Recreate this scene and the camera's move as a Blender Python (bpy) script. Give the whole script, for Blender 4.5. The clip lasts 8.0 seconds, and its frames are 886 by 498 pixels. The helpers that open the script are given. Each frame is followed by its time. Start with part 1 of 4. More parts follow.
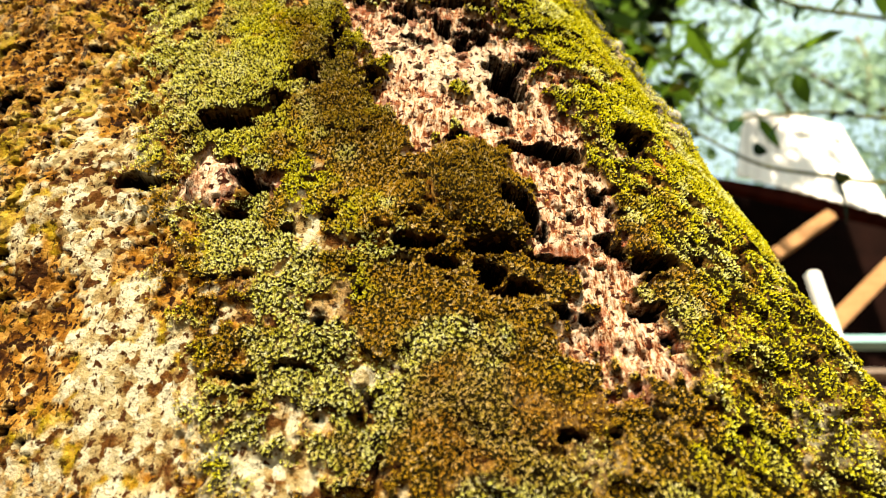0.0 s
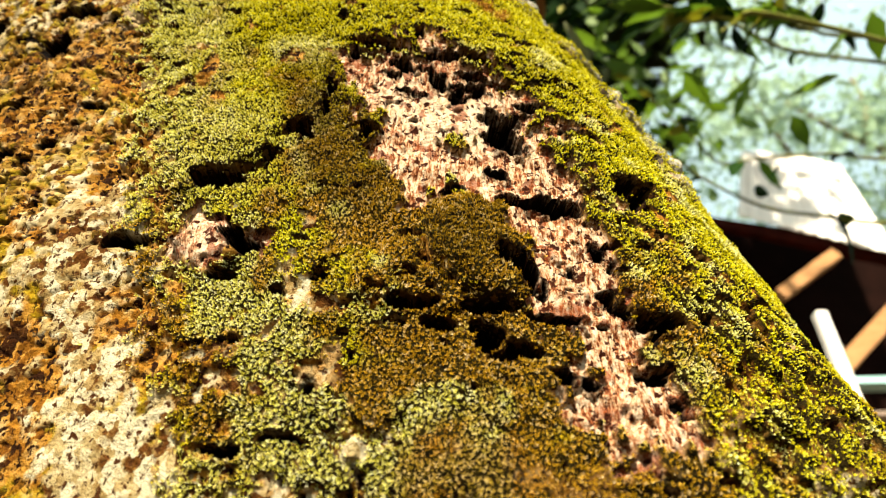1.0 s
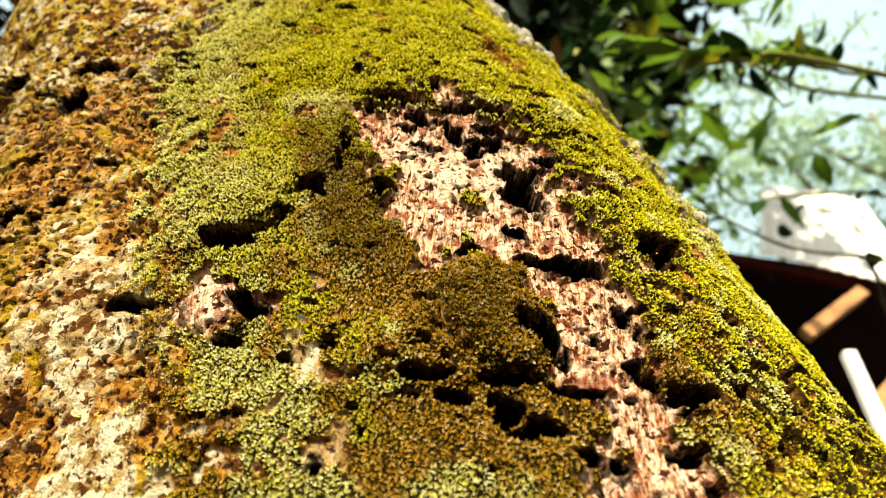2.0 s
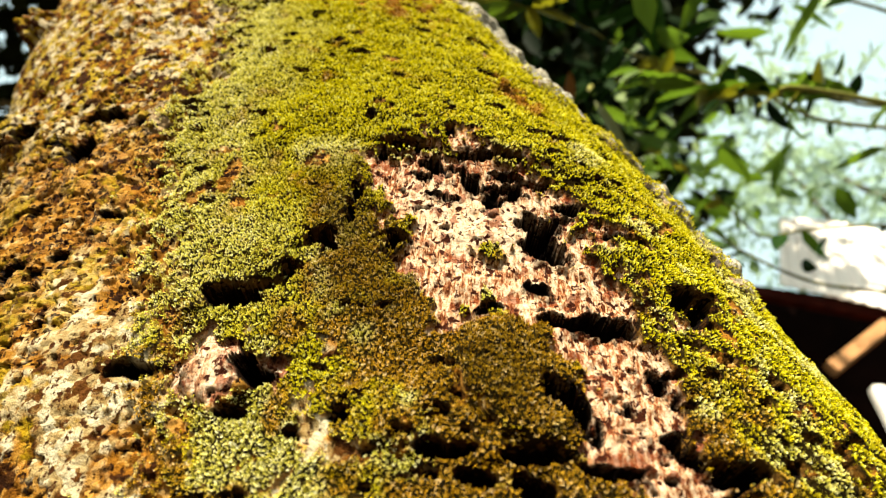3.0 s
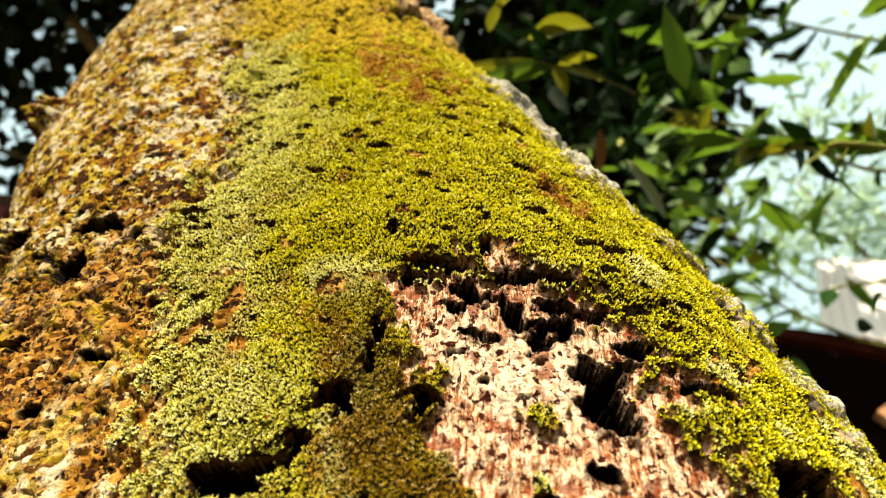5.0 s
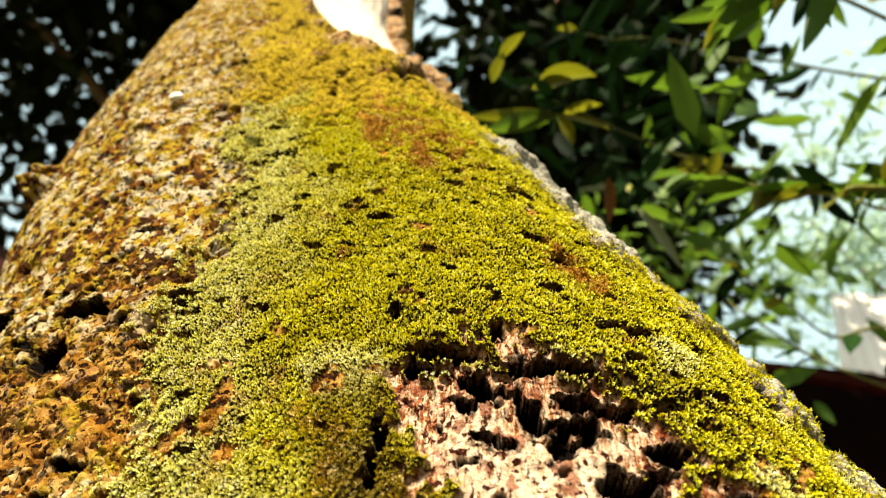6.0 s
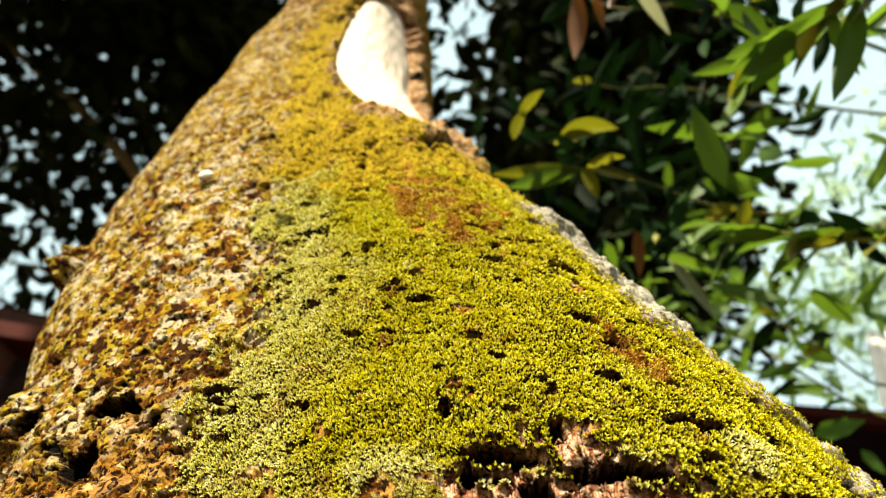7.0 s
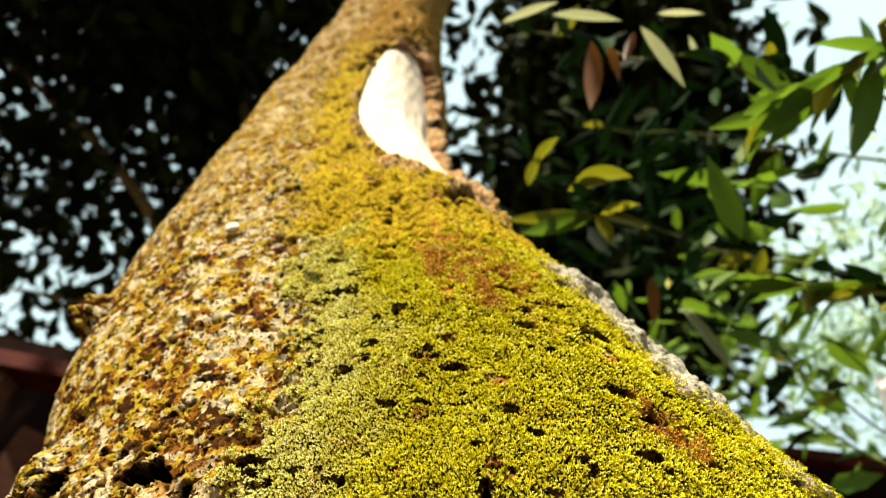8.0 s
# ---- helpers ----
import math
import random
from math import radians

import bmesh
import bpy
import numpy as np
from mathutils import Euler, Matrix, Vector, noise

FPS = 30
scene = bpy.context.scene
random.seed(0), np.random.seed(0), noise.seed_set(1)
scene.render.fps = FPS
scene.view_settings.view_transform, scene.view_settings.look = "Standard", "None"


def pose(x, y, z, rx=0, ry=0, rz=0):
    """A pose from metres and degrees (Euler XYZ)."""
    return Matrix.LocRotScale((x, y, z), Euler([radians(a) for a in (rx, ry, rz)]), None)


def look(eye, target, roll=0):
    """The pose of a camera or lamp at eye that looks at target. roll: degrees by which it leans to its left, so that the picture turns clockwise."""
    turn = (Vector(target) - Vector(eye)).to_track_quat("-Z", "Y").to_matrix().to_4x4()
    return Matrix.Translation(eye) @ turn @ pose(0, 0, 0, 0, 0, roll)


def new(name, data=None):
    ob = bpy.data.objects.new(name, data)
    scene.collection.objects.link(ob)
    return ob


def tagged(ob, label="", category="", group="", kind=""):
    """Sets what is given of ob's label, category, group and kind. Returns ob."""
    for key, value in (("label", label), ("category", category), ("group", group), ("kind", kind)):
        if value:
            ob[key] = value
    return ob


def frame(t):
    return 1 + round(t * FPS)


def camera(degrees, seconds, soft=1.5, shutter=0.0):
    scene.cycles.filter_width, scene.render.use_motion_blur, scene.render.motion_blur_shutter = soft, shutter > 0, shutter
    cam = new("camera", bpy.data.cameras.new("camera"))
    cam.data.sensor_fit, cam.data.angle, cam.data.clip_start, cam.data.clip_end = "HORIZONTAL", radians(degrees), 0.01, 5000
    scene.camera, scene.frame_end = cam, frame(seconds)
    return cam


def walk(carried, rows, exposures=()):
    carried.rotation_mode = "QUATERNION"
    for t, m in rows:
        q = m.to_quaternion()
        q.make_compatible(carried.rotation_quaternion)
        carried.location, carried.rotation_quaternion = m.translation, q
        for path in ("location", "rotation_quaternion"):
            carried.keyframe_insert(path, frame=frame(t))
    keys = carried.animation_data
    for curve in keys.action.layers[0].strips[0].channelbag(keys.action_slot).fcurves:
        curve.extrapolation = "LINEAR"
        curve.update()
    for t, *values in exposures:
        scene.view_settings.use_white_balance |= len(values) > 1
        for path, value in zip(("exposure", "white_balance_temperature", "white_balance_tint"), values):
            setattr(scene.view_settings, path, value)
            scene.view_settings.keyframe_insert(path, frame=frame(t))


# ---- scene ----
cam = camera(72.2, 8.0, 0.5, 0.2)
PATH = [
    (0, (0.016, -0.004, 0.412), (-0.059, 1.689, 1.474), 0.8),
    (0.5, (0.019, 0.0, 0.42), (-0.044, 1.651, 1.546), 0.1),
    (1, (0.02, 0.002, 0.427), (-0.064, 1.617, 1.603), 0.5),
    (1.5, (0.021, 0.003, 0.438), (-0.091, 1.58, 1.662), 1.1),
    (3, (0.017, 0.013, 0.474), (-0.162, 1.48, 1.821), 2.5),
    (3.5, (0.014, 0.017, 0.493), (-0.183, 1.448, 1.876), 2.7),
    (4, (0.01, 0.017, 0.515), (-0.21, 1.424, 1.919), 3.3),
    (5.5, (0.007, 0.021, 0.584), (-0.252, 1.346, 2.06), 4.0),
    (6, (0.006, 0.022, 0.603), (-0.261, 1.285, 2.131), 3.9),
    (6.5, (0.0, 0.021, 0.618), (-0.289, 1.225, 2.188), 3.8),
    (7, (-0.011, 0.011, 0.632), (-0.317, 1.142, 2.253), 4.5),
    (7.5, (-0.02, -0.001, 0.64), (-0.331, 1.081, 2.293), 5.6),
    (8, (-0.03, -0.015, 0.645), (-0.332, 1.029, 2.324), 6.3),
]
walk(cam, [(t, look(eye, target, roll)) for t, eye, target, roll in PATH])
# a small close-focused lens: the trunk is sharp, the garden behind is not
cam.data.dof.use_dof = True
cam.data.dof.focus_distance = 0.365
cam.data.dof.aperture_fstop = 5.6

# ---- light ----
SUN_EL, SUN_AZ = radians(46), radians(192)          # azimuth clockwise from +y
world = bpy.data.worlds.new("sky")
scene.world = world
world.use_nodes = True
wn = world.node_tree
sky = wn.nodes.new("ShaderNodeTexSky")
sky.sky_type, sky.sun_disc = "NISHITA", False
sky.sun_elevation, sky.sun_rotation = SUN_EL, SUN_AZ
sky.air_density, sky.dust_density = 1.0, 6.0
haze = wn.nodes.new("ShaderNodeTexNoise")           # thin bright cloud all over the sky
haze.inputs["Scale"].default_value, haze.inputs["Detail"].default_value = 2.2, 5.0
veil = wn.nodes.new("ShaderNodeMapRange")
veil.inputs[1].default_value, veil.inputs[2].default_value, veil.inputs[3].default_value, veil.inputs[4].default_value = 0.35, 0.65, 0.70, 0.96
wn.links.new(haze.outputs["Fac"], veil.inputs[0])
cloud = wn.nodes.new("ShaderNodeMix")
cloud.data_type = "RGBA"
cloud.inputs[7].default_value = (4.7, 6.1, 6.0, 1)
wn.links.new(veil.outputs[0], cloud.inputs[0])
wn.links.new(sky.outputs[0], cloud.inputs[6])
wn.links.new(cloud.outputs[2], wn.nodes["Background"].inputs[0])
wn.nodes["Background"].inputs[1].default_value = 0.05
sun_data = bpy.data.lights.new("sun", "SUN")
sun_data.energy, sun_data.angle, sun_data.color = 5.0, radians(1.0), (1.0, 0.885, 0.70)
sun = new("sun", sun_data)
to_sun = Vector((math.sin(SUN_AZ) * math.cos(SUN_EL), math.cos(SUN_AZ) * math.cos(SUN_EL), math.sin(SUN_EL)))
sun.matrix_world = look(to_sun * 30, (0, 0, 0))
scene.view_settings.exposure = 2.08


# ---- materials ----
def shader(name):
    m = bpy.data.materials.new(name)
    m.use_nodes = True
    nt = m.node_tree
    return m, nt, nt.nodes["Principled BSDF"]


def node(nt, kind, **inputs):
    n = nt.nodes.new(kind)
    for k, v in inputs.items():
        n.inputs[k].default_value = v
    return n


def mixc(nt, fac, a, b, mode="MIX"):
    n = nt.nodes.new("ShaderNodeMix")
    n.data_type, n.blend_type = "RGBA", mode
    for sock, v in ((n.inputs[0], fac), (n.inputs[6], a), (n.inputs[7], b)):
        if isinstance(v, (int, float)):
            sock.default_value = v
        elif isinstance(v, tuple):
            sock.default_value = (*v, 1)
        else:
            nt.links.new(v, sock)
    return n.outputs[2]


def grain(nt, scale, detail=4.0, rough=0.6, stretch=None):
    tc = nt.nodes.new("ShaderNodeTexCoord")
    n = node(nt, "ShaderNodeTexNoise", Scale=scale, Detail=detail, Roughness=rough)
    src = tc.outputs["Object"]
    if stretch:
        mp = nt.nodes.new("ShaderNodeMapping")
        mp.inputs["Scale"].default_value = stretch
        nt.links.new(src, mp.inputs[0])
        src = mp.outputs[0]
    nt.links.new(src, n.inputs["Vector"])
    return n.outputs["Fac"]


def ramp(nt, fac, *stops):
    r = nt.nodes.new("ShaderNodeValToRGB")
    els = r.color_ramp.elements
    while len(els) < len(stops):
        els.new(0.5)
    for e, (p, c) in zip(els, stops):
        e.position, e.color = p, (*c, 1)
    nt.links.new(fac, r.inputs[0])
    return r.outputs[0]


def flecks(nt, scale, cloud, share=0.6):
    """Small irregular chips, each with a value of its own, swayed by a wider noise."""
    tc = nt.nodes.new("ShaderNodeTexCoord")
    wob = node(nt, "ShaderNodeTexNoise", Scale=scale * 1.3, Detail=3.0)
    nt.links.new(tc.outputs["Object"], wob.inputs["Vector"])
    push = nt.nodes.new("ShaderNodeVectorMath")
    push.operation = "MULTIPLY_ADD"
    push.inputs[1].default_value = (1.1 / scale,) * 3
    nt.links.new(wob.outputs["Color"], push.inputs[0])
    nt.links.new(tc.outputs["Object"], push.inputs[2])
    vor = node(nt, "ShaderNodeTexVoronoi", Scale=scale)
    nt.links.new(push.outputs[0], vor.inputs["Vector"])
    sep = nt.nodes.new("ShaderNodeSeparateColor")
    nt.links.new(vor.outputs["Color"], sep.inputs[0])
    mix = nt.nodes.new("ShaderNodeMix")
    mix.inputs[0].default_value = share
    far = nt.nodes.new("ShaderNodeMapRange")
    far.inputs[1].default_value, far.inputs[2].default_value = 0.3, 0.7
    nt.links.new(cloud, far.inputs[0])
    nt.links.new(far.outputs[0], mix.inputs[2])
    nt.links.new(sep.outputs[0], mix.inputs[3])
    return mix.outputs[0]


def relief(nt, bsdf, height, strength, distance):
    b = node(nt, "ShaderNodeBump", Strength=strength, Distance=distance)
    nt.links.new(height, b.inputs["Height"])
    nt.links.new(b.outputs[0], bsdf.inputs["Normal"])


def plain(name, c1, c2, scale, rough=0.7, bump=0.002, stretch=None, metal=0.0):
    m, nt, b = shader(name)
    g = grain(nt, scale, 6, 0.65, stretch)
    nt.links.new(ramp(nt, g, (0.3, c1), (0.7, c2)), b.inputs["Base Color"])
    b.inputs["Roughness"].default_value = rough
    b.inputs["Metallic"].default_value = metal
    b.inputs["Specular IOR Level"].default_value = 0.15
    relief(nt, b, g, 0.6, bump)
    return m


def bark_material():
    m, nt, b = shader("bark")

    def mask(name):
        a = nt.nodes.new("ShaderNodeAttribute")
        a.attribute_name = name
        return a.outputs["Fac"]
    coarse, mid, fine = grain(nt, 45, 4), grain(nt, 170, 5, 0.7), grain(nt, 600, 3, 0.7)
    chip = grain(nt, 260, 4, 0.7)
    bit, dot = flecks(nt, 150, coarse, 0.55), flecks(nt, 330, mid, 0.65)
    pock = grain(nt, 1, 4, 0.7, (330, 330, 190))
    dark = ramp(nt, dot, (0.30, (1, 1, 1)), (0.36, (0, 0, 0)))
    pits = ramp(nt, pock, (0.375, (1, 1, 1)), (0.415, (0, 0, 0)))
    # rusty brown bark with tan flakes
    col = ramp(nt, bit, (0.25, (0.020, 0.006, 0.001)), (0.31, (0.085, 0.031, 0.003)), (0.46, (0.175, 0.072, 0.006)), (0.58, (0.23, 0.112, 0.016)), (0.74, (0.25, 0.135, 0.030)), (0.86, (0.34, 0.25, 0.11)))
    col = mixc(nt, ramp(nt, chip, (0.60, (0, 0, 0)), (0.66, (0.7, 0.7, 0.7))), col, (0.30, 0.19, 0.045))
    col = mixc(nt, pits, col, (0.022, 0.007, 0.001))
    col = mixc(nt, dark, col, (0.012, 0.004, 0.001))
    # a film of ochre moss and algae
    olive = ramp(nt, chip, (0.36, (0.10, 0.055, 0.001)), (0.46, (0.205, 0.138, 0.002)), (0.58, (0.26, 0.190, 0.004)), (0.72, (0.34, 0.28, 0.035)))
    olive = mixc(nt, ramp(nt, dot, (0.22, (0.9, 0.9, 0.9)), (0.26, (0, 0, 0))), olive, (0.030, 0.013, 0.001))
    olive = mixc(nt, ramp(nt, pock, (0.37, (1, 1, 1)), (0.40, (0, 0, 0))), olive, (0.022, 0.008, 0.001))
    col = mixc(nt, mask("olive"), col, olive)
    # crusts of lichen, broken by the bark
    lich = ramp(nt, bit, (0.24, (0.060, 0.022, 0.004)), (0.30, (0.17, 0.110, 0.036)), (0.44, (0.24, 0.185, 0.085)), (0.66, (0.33, 0.295, 0.19)))
    lich = mixc(nt, ramp(nt, chip, (0.34, (0.9, 0.9, 0.9)), (0.40, (0, 0, 0))), lich, (0.13, 0.060, 0.010))
    lich = mixc(nt, ramp(nt, pock, (0.38, (1, 1, 1)), (0.42, (0, 0, 0))), lich, (0.030, 0.011, 0.002))
    lich = mixc(nt, ramp(nt, dot, (0.20, (1, 1, 1)), (0.25, (0, 0, 0))), lich, (0.035, 0.012, 0.003))
    col = mixc(nt, mask("lichen"), col, lich)
    col = mixc(nt, mask("rust"), col, ramp(nt, chip, (0.36, (0.045, 0.012, 0.001)), (0.46, (0.20, 0.070, 0.004)), (0.60, (0.28, 0.135, 0.012))))
    # the weathered flank: a mosaic of cream, ochre and brown scales
    scale = flecks(nt, 125, grain(nt, 38, 4), 0.62)
    crust = nt.nodes.new("ShaderNodeMath")
    crust.operation = "MULTIPLY_ADD"
    crust.inputs[1].default_value = 0.09
    nt.links.new(mask("cream"), crust.inputs[0])
    nt.links.new(scale, crust.inputs[2])
    scale = crust.outputs[0]
    tiles = ramp(nt, scale, (0.28, (0.0225, 0.0072, 0.0009)), (0.34, (0.108, 0.036, 0.0027)), (0.42, (0.171, 0.081, 0.0054)), (0.49, (0.207, 0.1395, 0.0045)), (0.61, (0.243, 0.18, 0.0162)), (0.67, (0.279, 0.225, 0.117)), (0.82, (0.324, 0.279, 0.18)))
    tiles = mixc(nt, ramp(nt, pock, (0.385, (1, 1, 1)), (0.42, (0, 0, 0))), tiles, (0.050, 0.018, 0.002))
    tiles = mixc(nt, ramp(nt, dot, (0.25, (1, 1, 1)), (0.30, (0, 0, 0))), tiles, (0.018, 0.006, 0.001))
    col = mixc(nt, mask("mosaic"), col, tiles)
    # thick whitish crust on the rim
    rim = ramp(nt, chip, (0.34, (0.075, 0.045, 0.016)), (0.43, (0.17, 0.155, 0.105)), (0.62, (0.30, 0.29, 0.235)))
    col = mixc(nt, mask("rim"), col, mixc(nt, ramp(nt, pock, (0.37, (1, 1, 1)), (0.40, (0, 0, 0))), rim, (0.045, 0.025, 0.008)))
    # bare wood: cream, split along the grain, rotten red in the cracks
    streak = grain(nt, 1, 5, 0.75, (400, 400, 95))
    crack = grain(nt, 1, 4, 0.75, (230, 230, 90))
    wood = ramp(nt, streak, (0.36, (0.050, 0.011, 0.004)), (0.435, (0.17, 0.052, 0.016)), (0.485, (0.29, 0.170, 0.085)), (0.57, (0.41, 0.315, 0.215)))
    wood = mixc(nt, mask("pale"), wood, ramp(nt, streak, (0.32, (0.17, 0.06, 0.02)), (0.42, (0.33, 0.205, 0.110)), (0.55, (0.41, 0.325, 0.225))))
    wood = mixc(nt, ramp(nt, bit, (0.28, (0.75, 0.75, 0.75)), (0.36, (0, 0, 0))), wood, (0.12, 0.024, 0.006))
    wood = mixc(nt, ramp(nt, crack, (0.38, (1, 1, 1)), (0.42, (0, 0, 0))), wood, (0.030, 0.006, 0.002))
    wood = mixc(nt, ramp(nt, dot, (0.25, (1, 1, 1)), (0.30, (0, 0, 0))), wood, (0.022, 0.005, 0.002))
    col = mixc(nt, mask("bare"), col, wood)
    # soil under the moss, near black: shade between shoots put into colour
    soil = ramp(nt, mid, (0.3, (0.004, 0.002, 0.0005)), (0.7, (0.016, 0.011, 0.001)))
    col = mixc(nt, mask("moss"), col, soil)
    # near black in hollows and gaps: their shade is put into the colour
    col = mixc(nt, mask("hollow_shade"), col, (0.002, 0.001, 0.0005))
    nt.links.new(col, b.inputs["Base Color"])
    b.inputs["Roughness"].default_value = 0.9
    b.inputs["Specular IOR Level"].default_value = 0.03
    h = nt.nodes.new("ShaderNodeMath")
    h.operation = "ADD"
    nt.links.new(mid, h.inputs[0])
    nt.links.new(fine, h.inputs[1])
    relief(nt, b, h.outputs[0], 0.9, 0.0022)
    return m


def moss_material():
    m, nt, b = shader("moss_shoots")
    geo = nt.nodes.new("ShaderNodeNewGeometry")

    def mask(name):
        a = nt.nodes.new("ShaderNodeAttribute")
        a.attribute_name = name
        return a.outputs["Fac"]
    # each shoot has a tone of its own, each of its leaves strays a little from it
    own = nt.nodes.new("ShaderNodeMix")
    own.inputs[0].default_value = 0.3
    nt.links.new(mask("tone"), own.inputs[2])
    nt.links.new(geo.outputs["Random Per Island"], own.inputs[3])
    rnd = own.outputs[0]
    fresh = ramp(nt, rnd, (0.10, (0.04959, 0.03967, 0.001653)), (0.32, (0.3471, 0.3057, 0.003306)), (0.62, (0.6281, 0.5702, 0.004959)), (0.92, (0.74, 0.74, 0.1488)))
    old = ramp(nt, rnd, (0.12, (0.0268, 0.01097, 0.001232)), (0.36, (0.2545, 0.1371, 0.003697)), (0.66, (0.5091, 0.2962, 0.01849)), (0.92, (0.6653, 0.5047, 0.2588)))
    pale = ramp(nt, rnd, (0.08, (0.11, 0.095, 0.004)), (0.34, (0.52, 0.485, 0.045)), (0.62, (0.70, 0.665, 0.20)), (0.90, (0.78, 0.76, 0.47)))
    col = mixc(nt, mask("old"), fresh, old)
    col = mixc(nt, mask("pale"), col, pale)
    col = mixc(nt, mask("rust"), col, ramp(nt, rnd, (0.1, (0.0435, 0.0145, 0.00145)), (0.45, (0.319, 0.1377, 0.00725)), (0.9, (0.609, 0.3625, 0.087))))
    col = mixc(nt, mask("dead"), col, ramp(nt, rnd, (0.1, (0.01531, 0.00696, 0.00116)), (0.4, (0.1212, 0.06728, 0.00232)), (0.72, (0.268, 0.1682, 0.00812)), (0.95, (0.5359, 0.3944, 0.174))))
    col = mixc(nt, ramp(nt, mask("tip"), (0.15, (0, 0, 0)), (0.80, (1, 1, 1))), (0.012, 0.007, 0.001), col)   # brown stems, green tips; stems blackened, the shade between shoots put into colour
    nt.links.new(col, b.inputs["Base Color"])
    b.inputs["Roughness"].default_value = 0.9
    b.inputs["Specular IOR Level"].default_value = 0.0
    tr = nt.nodes.new("ShaderNodeBsdfTranslucent")
    nt.links.new(col, tr.inputs[0])
    mx = nt.nodes.new("ShaderNodeMixShader")
    mx.inputs[0].default_value = 0.2
    nt.links.new(b.outputs[0], mx.inputs[1])
    nt.links.new(tr.outputs[0], mx.inputs[2])
    nt.links.new(mx.outputs[0], nt.nodes["Material Output"].inputs[0])
    return m


def leaf_material(name, dark, light, glow=0.35, rough=0.4):
    m, nt, b = shader(name)
    geo = nt.nodes.new("ShaderNodeNewGeometry")
    info = nt.nodes.new("ShaderNodeObjectInfo")
    add = nt.nodes.new("ShaderNodeMath")
    add.operation = "ADD"
    frac = nt.nodes.new("ShaderNodeMath")
    frac.operation = "FRACT"
    nt.links.new(geo.outputs["Random Per Island"], add.inputs[0])
    nt.links.new(info.outputs["Random"], add.inputs[1])
    nt.links.new(add.outputs[0], frac.inputs[0])
    g = grain(nt, 30, 3)
    col = ramp(nt, frac.outputs[0], (0.0, dark), (0.55, tuple(0.75 * a + 0.25 * b for a, b in zip(dark, light))), (0.9, light), (1.0, tuple(min(1, c * 1.6) for c in light)))
    col = mixc(nt, g, col, mixc(nt, 0.4, col, dark))
    nt.links.new(col, b.inputs["Base Color"])
    b.inputs["Roughness"].default_value = rough
    b.inputs["Specular IOR Level"].default_value = 0.25
    tr = nt.nodes.new("ShaderNodeBsdfTranslucent")
    nt.links.new(mixc(nt, 0.5, col, tuple(min(1, 2 * c) for c in light)), tr.inputs[0])
    mx = nt.nodes.new("ShaderNodeMixShader")
    mx.inputs[0].default_value = glow
    out = nt.nodes["Material Output"]
    nt.links.new(b.outputs[0], mx.inputs[1])
    nt.links.new(tr.outputs[0], mx.inputs[2])
    nt.links.new(mx.outputs[0], out.inputs[0])
    return m


M_BARK, M_MOSS = bark_material(), moss_material()
M_SCAR = plain("weathered_wood", (0.34, 0.285, 0.215), (0.46, 0.405, 0.32), 14, 0.8, 0.002, (1, 1, 0.25))
M_FUNGUS = plain("pale_fungus", (0.40, 0.37, 0.28), (0.52, 0.50, 0.44), 200, 0.7, 0.0005)
# leaf green taken near black, shade put into the colour
M_LEAF = leaf_material("shaded_leaf", (0.0010, 0.0040, 0.0009), (0.008, 0.026, 0.003), 0.07, 0.7)
M_LEAF.node_tree.nodes["Principled BSDF"].inputs["Specular IOR Level"].default_value = 0.03
M_LEAF_YELLOW = leaf_material("young_leaf", (0.065, 0.072, 0.002), (0.140, 0.140, 0.005), 0.3, 0.5)
# lighter copy of the leaf green, with sun and haze in the colour
M_LEAF_LIT = leaf_material("lit_green_leaf", (0.016, 0.046, 0.002), (0.074, 0.128, 0.007), 0.4, 0.6)
# paler copy: sky light on leaf undersides is put into the colour
M_LEAF_PALE = leaf_material("sky_lit_leaf", (0.110, 0.130, 0.050), (0.22, 0.230, 0.115), 0.3, 0.5)
M_LEAF_OLD = leaf_material("dry_leaf", (0.060, 0.018, 0.002), (0.12, 0.045, 0.006), 0.3)
# near black: shade on the crowns' undersides is put into the leaf colour
M_CROWN = leaf_material("shaded_crown_leaf", (0.004, 0.006, 0.001), (0.013, 0.020, 0.003), 0.05, 0.9)
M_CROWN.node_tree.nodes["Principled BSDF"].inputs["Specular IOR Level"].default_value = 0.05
# pale green: haze and sky light are put into the leaf colour
M_AIRY = leaf_material("hazy_leaf", (0.10, 0.165, 0.095), (0.24, 0.33, 0.21), 0.5, 0.5)
M_TWIG = plain("twig_bark", (0.06, 0.05, 0.02), (0.18, 0.14, 0.06), 40)
M_GREEN_TWIG = plain("green_twig", (0.045, 0.050, 0.006), (0.11, 0.105, 0.016), 30)
M_YOUNG_TWIG = plain("young_twig", (0.09, 0.10, 0.010), (0.16, 0.165, 0.025), 30)
M_SOIL = plain("soil", (0.03, 0.02, 0.012), (0.09, 0.062, 0.034), 3.0, 0.95, 0.02)
M_ROOF = plain("sunlit_sheet_metal", (0.74, 0.66, 0.56), (0.86, 0.80, 0.72), 1.2, 0.5, 0.002)
M_RED = plain("red_brown_timber", (0.012, 0.0018, 0.0008), (0.042, 0.006, 0.002), 8, 0.7, 0.003, (1, 1, 6))
M_RED.node_tree.nodes["Principled BSDF"].inputs["Specular IOR Level"].default_value = 0.03
M_TAN = plain("tan_timber", (0.20, 0.095, 0.030), (0.34, 0.18, 0.075), 8, 0.7, 0.003, (1, 1, 6))
